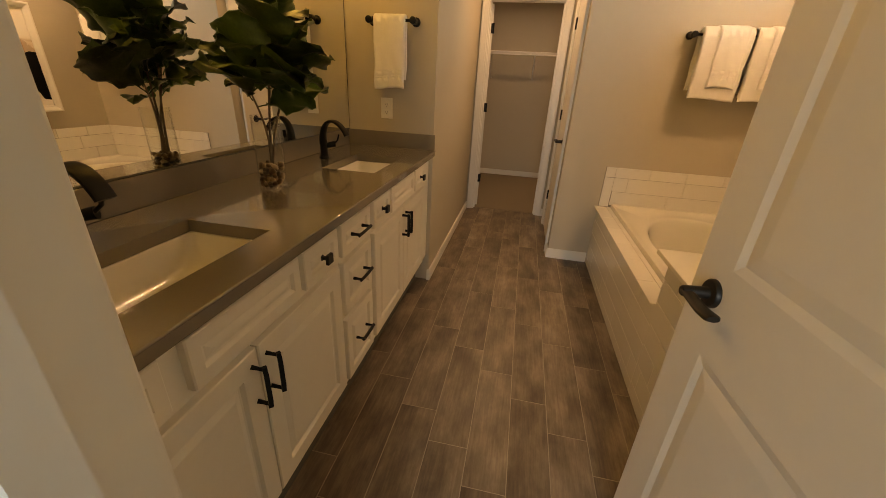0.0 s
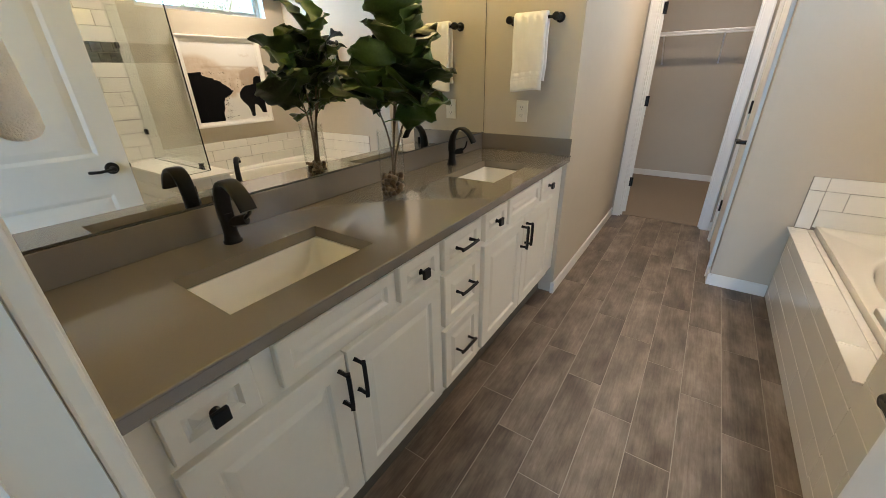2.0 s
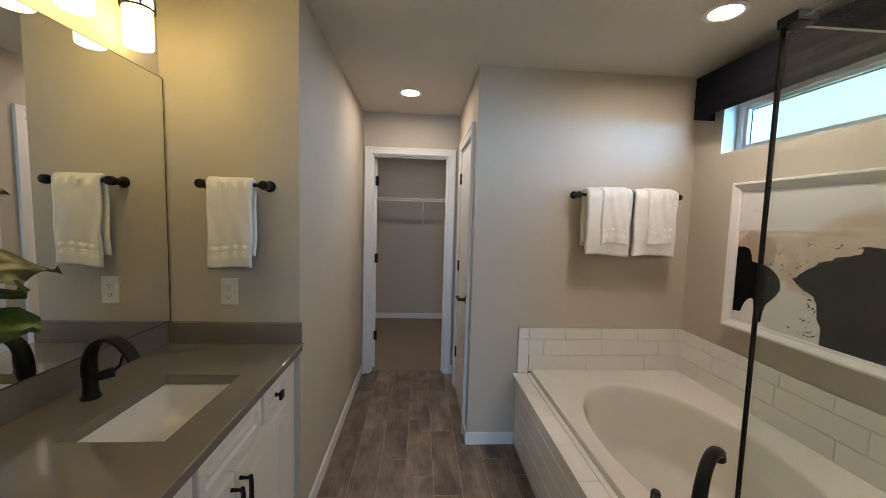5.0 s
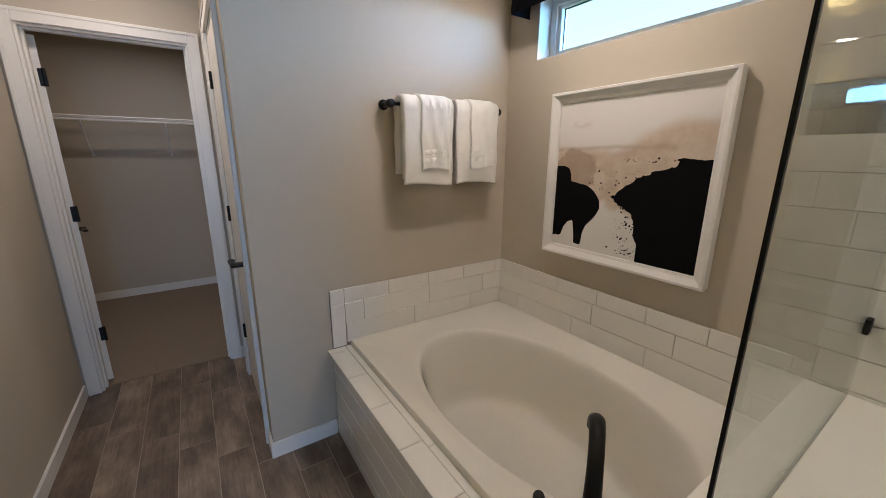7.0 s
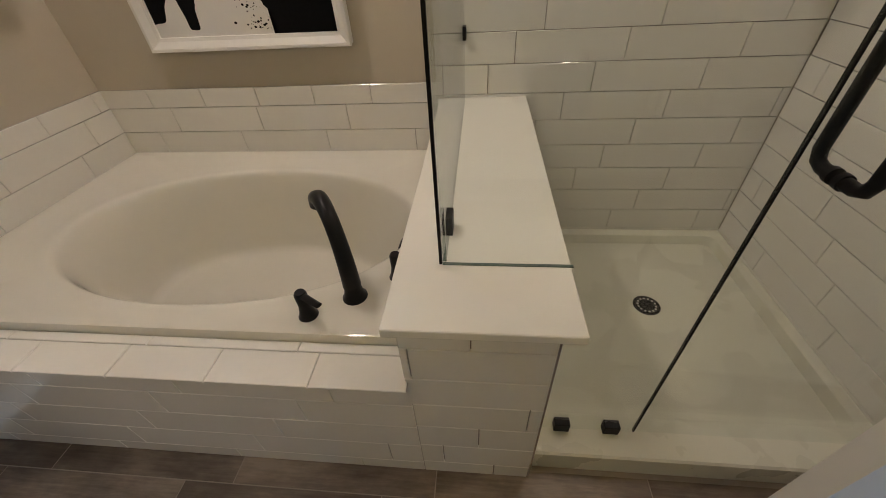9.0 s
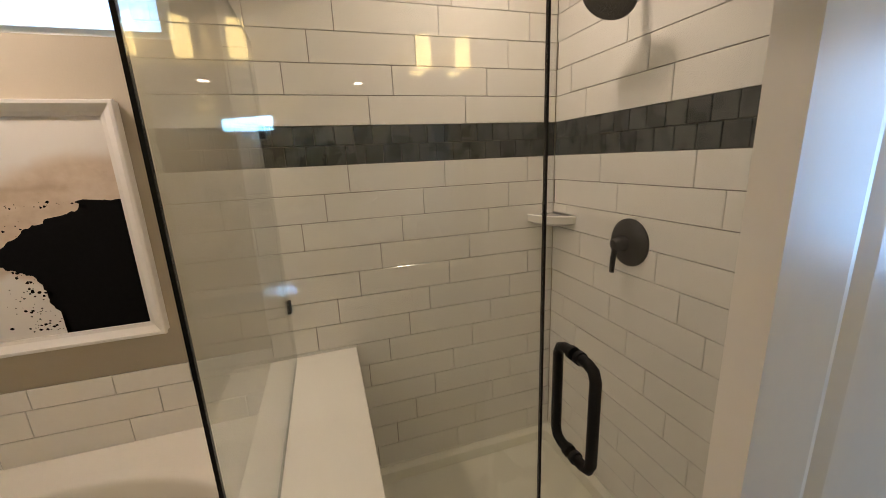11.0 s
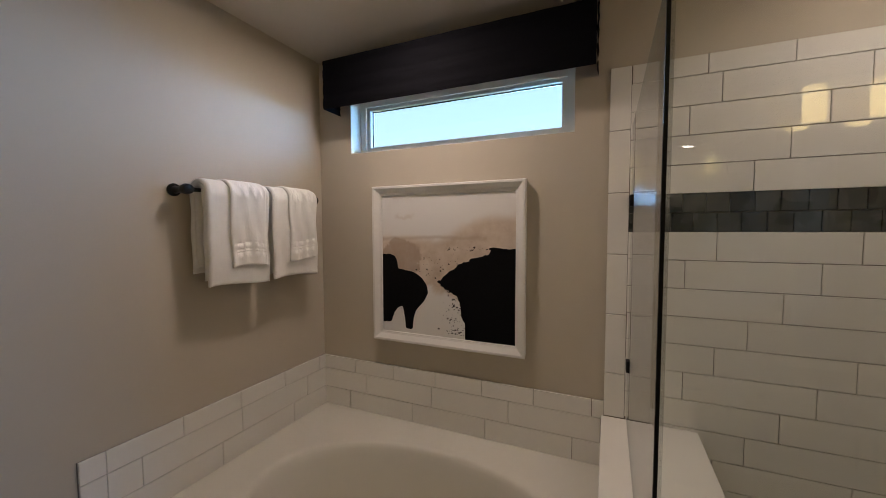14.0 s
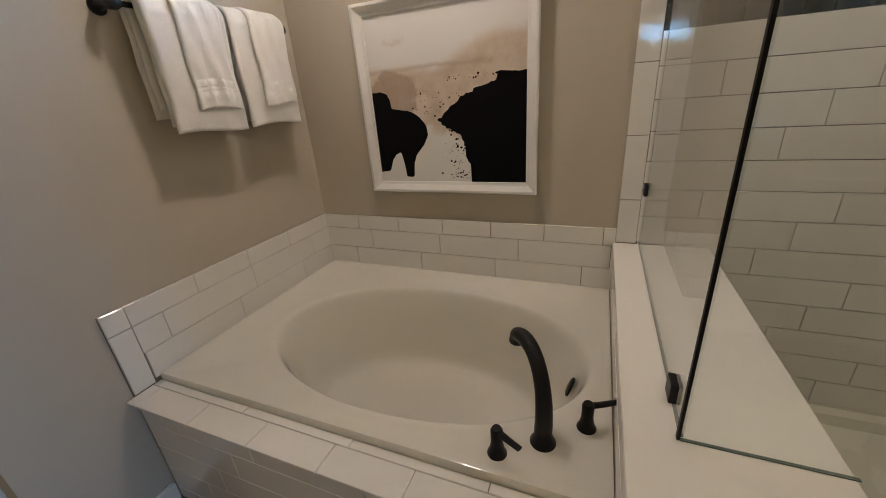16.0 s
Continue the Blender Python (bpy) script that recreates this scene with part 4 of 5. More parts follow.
# ---- the bathtub ----
DK, AX = 0.490, 0.622      # deck height, apron face
HW0, HW1 = 1.167, 1.472    # the half wall
tub = thing("bathtub", (1.2, 2.2, 0.0), "white acrylic drop-in bathtub with an oval basin", "bathtub")
TX0, TX1, TY0, TY1 = 0.716, WIN - 0.0128, HW1 + 0.0088, TOW - 0.0128
bx, by, ax_, ay_ = 1.178, 2.150, 0.374, 0.618
prof = [(0.0, 0.130), (0.30, 0.130), (0.62, 0.132), (0.74, 0.136), (0.785, 0.146), (0.815, 0.165), (0.84, 0.200), (0.88, 0.290), (0.915, 0.380), (0.950, 0.452), (0.970, 0.484), (0.984, 0.4975), (1.000, 0.5045), (1.025, 0.5068), (1.06, 0.5078)]
bm = bmesh.new()
N = 96
rings = []
for f, z in prof[1:]:
    rings.append([])
    for k in range(N):
        t = 2 * math.pi * k / N
        c, s = math.cos(t), math.sin(t)
        e = 2 / 2.08
        rings[-1].append(bm.verts.new((bx + ax_ * f * math.copysign(abs(c) ** e, c), by + ay_ * f * math.copysign(abs(s) ** e, s), z)))
def rect_ring(x0, x1, y0, y1, z):
    out = []
    for v in rings[8]:
        dx, dy = v.co.x - bx, v.co.y - by
        k = min(((x1 - bx) / dx if dx > 1e-9 else 1e9), ((x0 - bx) / dx if dx < -1e-9 else 1e9), ((y1 - by) / dy if dy > 1e-9 else 1e9), ((y0 - by) / dy if dy < -1e-9 else 1e9))
        out.append(bm.verts.new((bx + dx * k, by + dy * k, z)))
    for cx_, cy_ in ((x0, y0), (x0, y1), (x1, y0), (x1, y1)):
        near = min(out, key=lambda v: (v.co.x - cx_) ** 2 + (v.co.y - cy_) ** 2)
        near.co.x, near.co.y = cx_, cy_
    return out
rings.append(rect_ring(TX0 + 0.035, TX1 - 0.03, TY0 + 0.03, TY1 - 0.03, 0.508))
rings.append(rect_ring(TX0 + 0.012, TX1 - 0.012, TY0 + 0.012, TY1 - 0.012, 0.517))
rings.append(rect_ring(TX0 + 0.002, TX1 - 0.002, TY0 + 0.002, TY1 - 0.002, 0.515))
rings.append(rect_ring(TX0, TX1, TY0, TY1, 0.505))
rings.append(rect_ring(TX0, TX1, TY0, TY1, 0.470))
for a, b in zip(rings, rings[1:]):
    for k in range(N):
        bm.faces.new((a[k], a[(k + 1) % N], b[(k + 1) % N], b[k]))
bm.faces.new(rings[0][::-1])
part("shell", bm, "acrylic", tub, smooth=50)
ov = Vector((bx + 0.03, by - ay_ * 0.893, 0.385))
part("overflow_plate", lathe(bmesh.new(), ov, [(0.034, 0), (0.034, 0.006), (0.026, 0.010)], (0.1, 1, 0.35), 24), "black_metal", tub, "dark overflow plate", smooth=True)
part("drain", lathe(bmesh.new(), (bx, by - 0.40, 0.1315), [(0.032, 0), (0.032, 0.003), (0.02, 0.006)], seg=24), "black_metal", tub, smooth=True)

# tub filler with two handles
fil = thing("tub_filler", (0.850, 1.648, 0.507), "matte black arched tub filler with two lever handles", "faucet")
fx, fy = 0.850, 1.648
way = Vector((0.82, 0.57, 0)).normalized()
bm = lathe(bmesh.new(), (fx, fy, 0.506), [(0.033, 0), (0.033, 0.004), (0.026, 0.014), (0.022, 0.035), (0.020, 0.05)], seg=24)
part("base", bm, "black_metal", fil, smooth=True)
P = Vector((fx, fy, 0.55))
pts = bez(P, P + Vector((0, 0, 0.15)) - way * 0.01, P + Vector((0, 0, 0.235)) + way * 0.05, P + Vector((0, 0, 0.185)) + way * 0.155, 16) + [P + Vector((0, 0, 0.160)) + way * 0.162]
part("spout", sweep(bmesh.new(), pts, [0.0205 - 0.0035 * math.sin(math.pi * i / 17) for i in range(18)], 18, flat=(1.0, 1.15), up=(way.y, -way.x, 0)), "black_metal", fil, smooth=True)
for hx, hy, d in ((0.782, 1.751, Vector((-0.55, -0.85, 0))), (0.929, 1.546, Vector((0.35, -0.94, 0)))):
    bm = lathe(bmesh.new(), (hx, hy, 0.506), [(0.025, 0), (0.025, 0.004), (0.019, 0.016), (0.015, 0.040), (0.0155, 0.078), (0.012, 0.085)], seg=22)
    h = part("handle_base", bm, "black_metal", fil, smooth=True)
    p = Vector((hx, hy, 0.582))
    part("lever", sweep(bmesh.new(), [p, p + d * 0.035 + Vector((0, 0, 0.003)), p + d * 0.075 + Vector((0, 0, 0.010))], [0.008, 0.0075, 0.0065], 10, flat=(1.3, 0.7)), "black_metal", h, smooth=True)

# ---- tub surround and half wall ----
apron = structure("tub_apron", boxes((AX + 0.009, AX + 0.095, HW1, TOW - 0.001, 0, DK - 0.009)), "grout", "white tiled apron wall of the bathtub", "tub surround")
structure("wall_half", boxes((AX + 0.009, WIN - 0.001, HW0 + 0.009, HW1 - 0.0, 0, 0.7145)), "grout", "white tiled half wall between bathtub and shower", "half wall")
cap = thing("half_wall_cap", (1.1, 1.32, 0.715), "white solid-surface cap on the half wall", "wall cap")
part("slab", boxes((AX - 0.054, WIN - 0.013, HW0 - 0.018, HW1 + 0.016, 0.7150, 0.735), bevel=0.003), "cap_stone", cap)

structure("trim_tile_edge", boxes((AX - 0.0008, AX + 0.006, HW0 + 0.0023, HW0 + 0.0067, 0.0, 0.7145)), "chrome", "thin metal edge strip on the tiled half wall", "trim")

# ---- the shower ----
HY = HEADW + 0.012    # face of the tiled head wall
CX = 0.655           # outer face of the curb
pan = thing("shower_pan", (1.2, 0.66, 0), "white acrylic shower base with a raised front curb", "shower base")
bm = bmesh.new()
x0, x1, y0, y1 = CX, WIN - 0.0005, HEADW + 0.0005, HW0 + 0.006
rs = [rrect(x0, x1, y0, y1, 0.004, 3), rrect(x0, x1, y0, y1, 0.004, 3), rrect(x0 + 0.006, x1 - 0.004, y0 + 0.004, y1 - 0.004, 0.006, 3), rrect(x0 + 0.115, x1 - 0.035, y0 + 0.035, y1 - 0.035, 0.02, 3), rrect(x0 + 0.128, x1 - 0.047, y0 + 0.047, y1 - 0.047, 0.03, 3), rrect(x0 + 0.142, x1 - 0.06, y0 + 0.06, y1 - 0.06, 0.04, 3), rrect(1.24, 1.32, 0.60, 0.68, 0.039, 3)]
zs = [0, 0.084, 0.090, 0.090, 0.082, 0.042, 0.034]
rings = [[bm.verts.new((x, y, z)) for x, y in r] for r, z in zip(rs, zs)]
for a, b in zip(rings, rings[1:]):
    for k in range(len(a)):
        bm.faces.new((a[k], a[(k + 1) % len(a)], b[(k + 1) % len(b)], b[k]))
bm.faces.new(rings[-1])
part("base", bm, "pan_acrylic", pan, smooth=35)
dr = part("drain", lathe(bmesh.new(), (1.28, 0.64, 0.0335), [(0.052, 0), (0.052, 0.003), (0.046, 0.0045)], seg=32), "black_metal", pan, "round dark perforated drain", smooth=True)
bm = bmesh.new()
for k in range(14):
    t = 2 * math.pi * k / 14
    lathe(bm, (1.28 + 0.035 * math.cos(t), 0.64 + 0.035 * math.sin(t), 0.0378), [(0.0045, 0), (0.0045, 0.0006)], seg=8)
part("drain_holes", bm, "plate_white", dr)

# glass: a side panel on the cap, a notched front panel, and the door
GX, GY, GZ1, GS, T = 0.733, 1.391, 1.918, 0.869, 0.0035
side = thing("shower_side_panel", (1.2, GY, 0.735), "frameless clear glass side panel on the half wall cap", "glass panel")
part("pane", boxes((GX + T + 0.0035, WIN - 0.015, GY - T, GY + T, 0.738, GZ1)), "shower_glass", side).visible_shadow = False
for x, z in ((WIN - 0.018, 0.965), (WIN - 0.018, 1.62)):
    part("clip", boxes((x - 0.038, x + 0.004, GY - 0.010, GY + 0.010, z - 0.022, z + 0.022), bevel=0.002), "black_metal", side)
part("clip", boxes((0.822, 0.866, GY - 0.011, GY + 0.011, 0.7355, 0.780), bevel=0.002), "black_metal", side)
front = thing("shower_front_panel", (GX, 1.1, 0.1), "frameless notched glass front panel with black clips", "glass panel")
bm = bmesh.new()
outline = [(GY + T, 0.738), (GY + T, GZ1), (GS + 0.003, GZ1), (GS + 0.003, 0.094), (HW0 - 0.022, 0.094), (HW0 - 0.022, 0.738)]
lo = [bm.verts.new((GX - T, y, z)) for y, z in outline]
hi = [bm.verts.new((GX + T, y, z)) for y, z in outline]
bm.faces.new(lo), bm.faces.new(hi[::-1])
for k in range(6):
    bm.faces.new((lo[k], lo[(k + 1) % 6], hi[(k + 1) % 6], hi[k]))
part("pane", bm, "shower_glass", front).visible_shadow = False
part("edge_seal", boxes((GX - T - 0.001, GX + T + 0.001, GY + T + 0.0005, GY + T + 0.006, 0.738, GZ1)), "gasket", front, "black edge strip")
part("edge_seal", boxes((GX - 0.0042, GX + 0.0042, GS - 0.0008, GS + 0.0020, 0.096, GZ1)), "gasket", front, "black edge strip")
part("clip", boxes((GX - 0.012, GX + 0.036, GY - 0.034, GY + 0.0125, GZ1 - 0.005, GZ1 + 0.016), bevel=0.002), "black_metal", front, "black corner clip")
for y in (1.075, 0.935):
    part("clip", boxes((GX - 0.013, GX + 0.013, y - 0.022, y + 0.022, 0.0905, 0.128), bevel=0.002), "black_metal", front)
# Opaque edge strips: the top ones paint the pane's bright line as pale colour.
part("bottom_edge", boxes((GX - T, GX + T, HW0 - 0.021, GY + T, 0.7355, 0.7370)), "glass_rim_dark", front, "dark green bottom edge")
part("top_edge", boxes((GX - T, GX + T, GS + 0.004, GY - 0.046, GZ1 + 0.0001, GZ1 + 0.0015)), "glass_rim", front, "polished glass edge, its bright line put in as pale colour")
part("bottom_edge", boxes((GX + T + 0.004, WIN - 0.016, GY - T, GY + T, 0.7355, 0.7370)), "glass_rim_dark", side, "dark green bottom edge")
part("top_edge", boxes((GX + 0.042, WIN - 0.016, GY - T, GY + T, GZ1 + 0.0001, GZ1 + 0.0015)), "glass_rim", side, "polished glass edge, its bright line put in as pale colour")
gdoor = thing("shower_door", (GX, 0.5, 0.1), "frameless clear glass shower door, closed, with black pull", "shower door")
part("pane", boxes((GX - T, GX + T, HY + 0.012, GS - 0.003, 0.100, GZ1)), "shower_glass", gdoor).visible_shadow = False
part("top_edge", boxes((GX - T, GX + T, HY + 0.013, GS - 0.004, GZ1 + 0.0001, GZ1 + 0.0015)), "glass_rim", gdoor, "polished glass edge, its bright line put in as pale colour")
for z in (0.36, 1.65):
    part("hinge", boxes((GX - 0.015, GX + 0.015, HY + 0.0005, HY + 0.062, z - 0.045, z + 0.045), bevel=0.003), "black_metal", gdoor)
hy, z0, z1, so = 0.796, 0.922, 1.138, 0.055
for s in (1, -1):
    a = [Vector((GX + s * q, hy, z)) for q, z in ((0.005, z0), (so - 0.022, z0), (so - 0.007, z0 + 0.006), (so, z0 + 0.022), (so, z1 - 0.022), (so - 0.007, z1 - 0.006), (so - 0.022, z1), (0.005, z1))]
    part("pull", sweep(bmesh.new(), a, 0.0105, 14, up=(0, 1, 0)), "black_metal", gdoor, "black D-shaped pull", smooth=60)
    for z in (z0, z1):
        part("collar", lathe(bmesh.new(), (GX + s * 0.0055, hy, z), [(0.0135, 0), (0.0135, 0.010)], (s, 0, 0), 18), "black_metal", gdoor, smooth=True)

head = thing("rain_shower", (1.29, HY, 2.05), "dark round rain shower head on a short arm", "shower head")
sx = 1.258
part("rosette", lathe(bmesh.new(), (sx, HY + 0.0015, 2.034), [(0.030, 0), (0.030, 0.004), (0.020, 0.012), (0.011, 0.014)], (0, 1, 0), 24), "bronze_metal", head, smooth=True)
pts = bez((sx, HY + 0.004, 2.034), (sx, HY + 0.06, 2.050), (sx, HY + 0.10, 2.040), (sx, HY + 0.118, 1.985), 10)
part("arm", sweep(bmesh.new(), pts, 0.0095, 12), "bronze_metal", head, smooth=True)
axh = Vector((-0.16, 0.64, -0.75)).normalized()
hp = lathe(bmesh.new(), Vector((sx, HY + 0.112, 1.998)), [(0.013, 0), (0.017, 0.014), (0.020, 0.026), (0.056, 0.038), (0.083, 0.046), (0.086, 0.052), (0.081, 0.057), (0.0, 0.058)], axh, 32, cap=False)
hd = part("head", hp, "bronze_metal", head, smooth=True)
bm = bmesh.new()
e1 = axh.orthogonal().normalized()
e2 = axh.cross(e1)
for rr_, cn in ((0.022, 8), (0.042, 16), (0.062, 24)):
    for k in range(cn):
        t = 2 * math.pi * k / cn
        c = Vector((sx, HY + 0.112, 1.998)) + axh * 0.0575 + e1 * rr_ * math.cos(t) + e2 * rr_ * math.sin(t)
        lathe(bm, c, [(0.0022, 0), (0.0016, 0.002)], axh, 6)
part("nozzles", bm, "slot_dark", hd)

vx, vz = 1.246, 1.186
valve = thing("shower_valve", (vx, HY, vz), "dark round shower valve plate with a lever", "shower valve")
part("plate", lathe(bmesh.new(), (vx, HY + 0.0015, vz), [(0.086, 0), (0.086, 0.004), (0.078, 0.012), (0.058, 0.022), (0.036, 0.028)], (0, 1, 0), 36), "bronze_metal", valve, smooth=True)
part("hub", lathe(bmesh.new(), (vx, HY + 0.029, vz), [(0.027, 0), (0.025, 0.022), (0.022, 0.040), (0.015, 0.046)], (0, 1, 0), 24), "bronze_metal", valve, smooth=True)
part("lever", sweep(bmesh.new(), [(vx, HY + 0.064, vz - 0.012), (vx - 0.002, HY + 0.072, vz - 0.055), (vx - 0.004, HY + 0.076, vz - 0.100)], [0.010, 0.0095, 0.008], 12), "bronze_metal", valve, smooth=True)

shelf = thing("corner_shelf", (1.68, 0.23, 1.2), "small white ceramic corner shelf in the shower", "shelf")
bm = bmesh.new()
c = Vector((WIN - 0.0118, HY + 0.0012, 0))
rows = []
for z, r in ((1.180, 0.06), (1.196, 0.125), (1.208, 0.147), (1.238, 0.152), (1.242, 0.148), (1.242, 0.140), (1.237, 0.134)):
    rows.append([bm.verts.new((c.x, c.y, z))] + [bm.verts.new((c.x - 1.15 * r * math.cos(t), c.y + 0.9 * r * math.sin(t), z)) for t in (math.pi / 2 * k / 12 for k in range(13))])
for a, b in zip(rows, rows[1:]):
    for k in range(14):
        bm.faces.new((a[k], a[(k + 1) % 14], b[(k + 1) % 14], b[k]))
bm.faces.new(rows[0][::-1]), bm.faces.new(rows[-1])
part("ledge", bm, "porcelain", shelf, smooth=50)

# ---- window, valance and picture ----
win = tagged(new("window_1"), "white vinyl transom window in a drywall recess", "window", kind="structure")
win.location = (WIN + 0.12, 2.18, WZ0)
fx0, fx1 = WIN + 0.085, WIN + 0.150
part("window_frame", boxes((fx0, fx1, W0, W0 + 0.040, WZ0, WZ1), (fx0, fx1, W1 - 0.040, W1, WZ0, WZ1), (fx0, fx1, W0 + 0.040, W1 - 0.040, WZ0, WZ0 + 0.030), (fx0, fx1, W0 + 0.040, W1 - 0.040, WZ1 - 0.055, WZ1)), "vinyl", win)
part("sash", boxes((fx0 + 0.012, fx1 - 0.01, W0 + 0.040, W0 + 0.062, WZ0 + 0.030, WZ1 - 0.055), (fx0 + 0.012, fx1 - 0.01, W1 - 0.062, W1 - 0.040, WZ0 + 0.030, WZ1 - 0.055), (fx0 + 0.012, fx1 - 0.01, W0 + 0.062, W1 - 0.062, WZ0 + 0.030, WZ0 + 0.048), (fx0 + 0.012, fx1 - 0.01, W0 + 0.062, W1 - 0.062, WZ1 - 0.073, WZ1 - 0.055)), "vinyl", win)
part("gasket", boxes((fx0 + 0.034, fx0 + 0.037, W0 + 0.062, W0 + 0.065, WZ0 + 0.048, WZ1 - 0.073), (fx0 + 0.034, fx0 + 0.037, W1 - 0.065, W1 - 0.062, WZ0 + 0.048, WZ1 - 0.073), (fx0 + 0.034, fx0 + 0.037, W0 + 0.065, W1 - 0.065, WZ0 + 0.048, WZ0 + 0.050), (fx0 + 0.034, fx0 + 0.037, W0 + 0.065, W1 - 0.065, WZ1 - 0.077, WZ1 - 0.073)), "gasket", win)
part("pane", boxes((fx0 + 0.038, fx0 + 0.042, W0 + 0.05, W1 - 0.05, WZ0 + 0.04, WZ1 - 0.065)), "window_glass", win).visible_shadow = False
part("window_reveal", boxes((WIN - 0.001, fx0, W0, W0 + 0.004, WZ0 + 0.004, WZ1), (WIN - 0.001, fx0, W1 - 0.004, W1, WZ0 + 0.004, WZ1), (WIN - 0.001, fx0, W0, W1, WZ0, WZ0 + 0.004)), "vinyl", win)

val = thing("window_valance", (1.66, 2.17, 2.12), "black fabric-covered valance over the window", "valance")
VX0, VY0, VY1, VZ0, VZ1 = 1.598, 1.528, 2.815, 2.122, 2.362
bm = bmesh.new()
def cloth_grid(o, u, v, nu, nv, n, amp, seed):
    o, u, v, n = map(Vector, (o, u, v, n))
    g = [[bm.verts.new(o + u * (i / nu) + v * (j / nv) + n * (amp * noise.noise(Vector((i * 0.35, j * 0.9, seed))) + 0.005 * abs(math.sin(math.pi * j / 9 + 0.4)))) for i in range(nu + 1)] for j in range(nv + 1)]
    for a, b in zip(g, g[1:]):
        for i in range(nu):
            bm.faces.new((a[i], a[i + 1], b[i + 1], b[i]))
cloth_grid((VX0 + 0.004, VY0, VZ0), (0, VY1 - VY0, 0), (0, 0, VZ1 - VZ0), 48, 30, (-1, 0, 0), 0.0035, 1.0)
cloth_grid((WIN - 0.002, VY0, VZ0), (VX0 - WIN + 0.002, 0, 0), (0, 0, VZ1 - VZ0), 6, 30, (0, -1, 0), 0.003, 3.0)
cloth_grid((VX0, VY1, VZ0), (WIN - 0.002 - VX0, 0, 0), (0, 0, VZ1 - VZ0), 6, 30, (0, 1, 0), 0.003, 5.0)
part("cloth", bm, "valance_cloth", val, smooth=60)
part("board", boxes((VX0 + 0.008, WIN - 0.001, VY0 + 0.008, VY1 - 0.008, VZ1 - 0.014, VZ1 - 0.004), (VX0 + 0.008, VX0 + 0.016, VY0 + 0.008, VY1 - 0.008, VZ0 + 0.006, VZ1 - 0.015)), "valance_cloth", val)

pic = thing("framed_painting", (1.70, 2.19, 0.945), "abstract painting in black and tan in a deep white frame", "picture")
Y0, Y1, Z0, Z1 = 1.802, 2.592, 0.938, 1.728
bm = bmesh.new()
def ploop(inset, x):
    return [bm.verts.new((x, y, z)) for y, z in ((Y0 + inset, Z0 + inset), (Y1 - inset, Z0 + inset), (Y1 - inset, Z1 - inset), (Y0 + inset, Z1 - inset))]
ls = [ploop(0.004, WIN - 0.001), ploop(0.004, WIN - 0.030), ploop(0.0, WIN - 0.032), ploop(0.0, WIN - 0.047), ploop(0.003, WIN - 0.050), ploop(0.012, WIN - 0.050), ploop(0.034, WIN - 0.034), ploop(0.046, WIN - 0.031), ploop(0.047, WIN - 0.020)]
for a, b in zip(ls, ls[1:]):
    for k in range(4):
        bm.faces.new((a[k], a[(k + 1) % 4], b[(k + 1) % 4], b[k]))
part("picture_frame", bm, "frame_white", pic, "glossy white moulded frame")
part("canvas", boxes((WIN - 0.024, WIN - 0.018, Y0 + 0.046, Y1 - 0.046, Z0 + 0.046, Z1 - 0.046)), "canvas", pic, "cream canvas with tan washes")
PW, PH = Y1 - Y0 - 0.094, Z1 - Z0 - 0.094


def blot(pts, rough, seed, depth):
    """A painted shape: a closed outline with a ragged edge, u from the left, v from the foot."""
    rnd = random.Random(seed)
    out = []
    for (a, b) in zip(pts, pts[1:] + pts[:1]):
        for k in range(8):
            t = k / 8
            u, v = a[0] + (b[0] - a[0]) * t, a[1] + (b[1] - a[1]) * t
            edge = u < 0.003 or u > 0.997 or v < 0.003
            out.append((u + (0 if edge else rnd.gauss(0, rough)), v + (0 if edge else rnd.gauss(0, rough))))
    for _ in range(1 if rough > 0.003 else 3):
        out = [p if (p[0] < 0.003 or p[0] > 0.997 or p[1] < 0.003) else ((q[0] + 2 * p[0] + r[0]) / 4, (q[1] + 2 * p[1] + r[1]) / 4) for q, p, r in zip(out[-1:] + out[:-1], out, out[1:] + out[:1])]
    bm = bmesh.new()
    vs = [bm.verts.new((WIN - 0.0245 - depth, Y1 - 0.047 - PW * min(1, max(0, u)), Z0 + 0.047 + PH * max(0, v))) for u, v in out]
    f = bm.faces.new(vs)
    bmesh.ops.triangulate(bm, faces=[f])
    return bm


part("painted_shape", blot([(0, 0.572), (0.06, 0.575), (0.105, 0.56), (0.125, 0.52), (0.13, 0.47), (0.19, 0.46), (0.26, 0.45), (0.32, 0.415), (0.365, 0.36), (0.375, 0.30), (0.34, 0.235), (0.28, 0.175), (0.258, 0.12), (0.25, 0.03), (0.192, 0.03), (0.185, 0.11), (0.168, 0.195), (0.13, 0.18), (0.095, 0.14), (0.072, 0.07), (0.0, 0.062)], 0.0015, 1, 0.0), "black_paint", pic, "smooth black painted shape")
part("painted_shape", blot([(1, 0.632), (0.92, 0.63), (0.83, 0.628), (0.87, 0.60), (0.80, 0.585), (0.70, 0.555), (0.62, 0.515), (0.55, 0.47), (0.47, 0.41), (0.445, 0.39), (0.48, 0.355), (0.55, 0.32), (0.61, 0.265), (0.64, 0.20), (0.62, 0.165), (0.65, 0.13), (0.675, 0.07), (0.655, 0.0), (1, 0)], 0.0085, 2, 0.0), "black_paint", pic, "ragged black painted shape")
rnd = random.Random(8)
bm = bmesh.new()
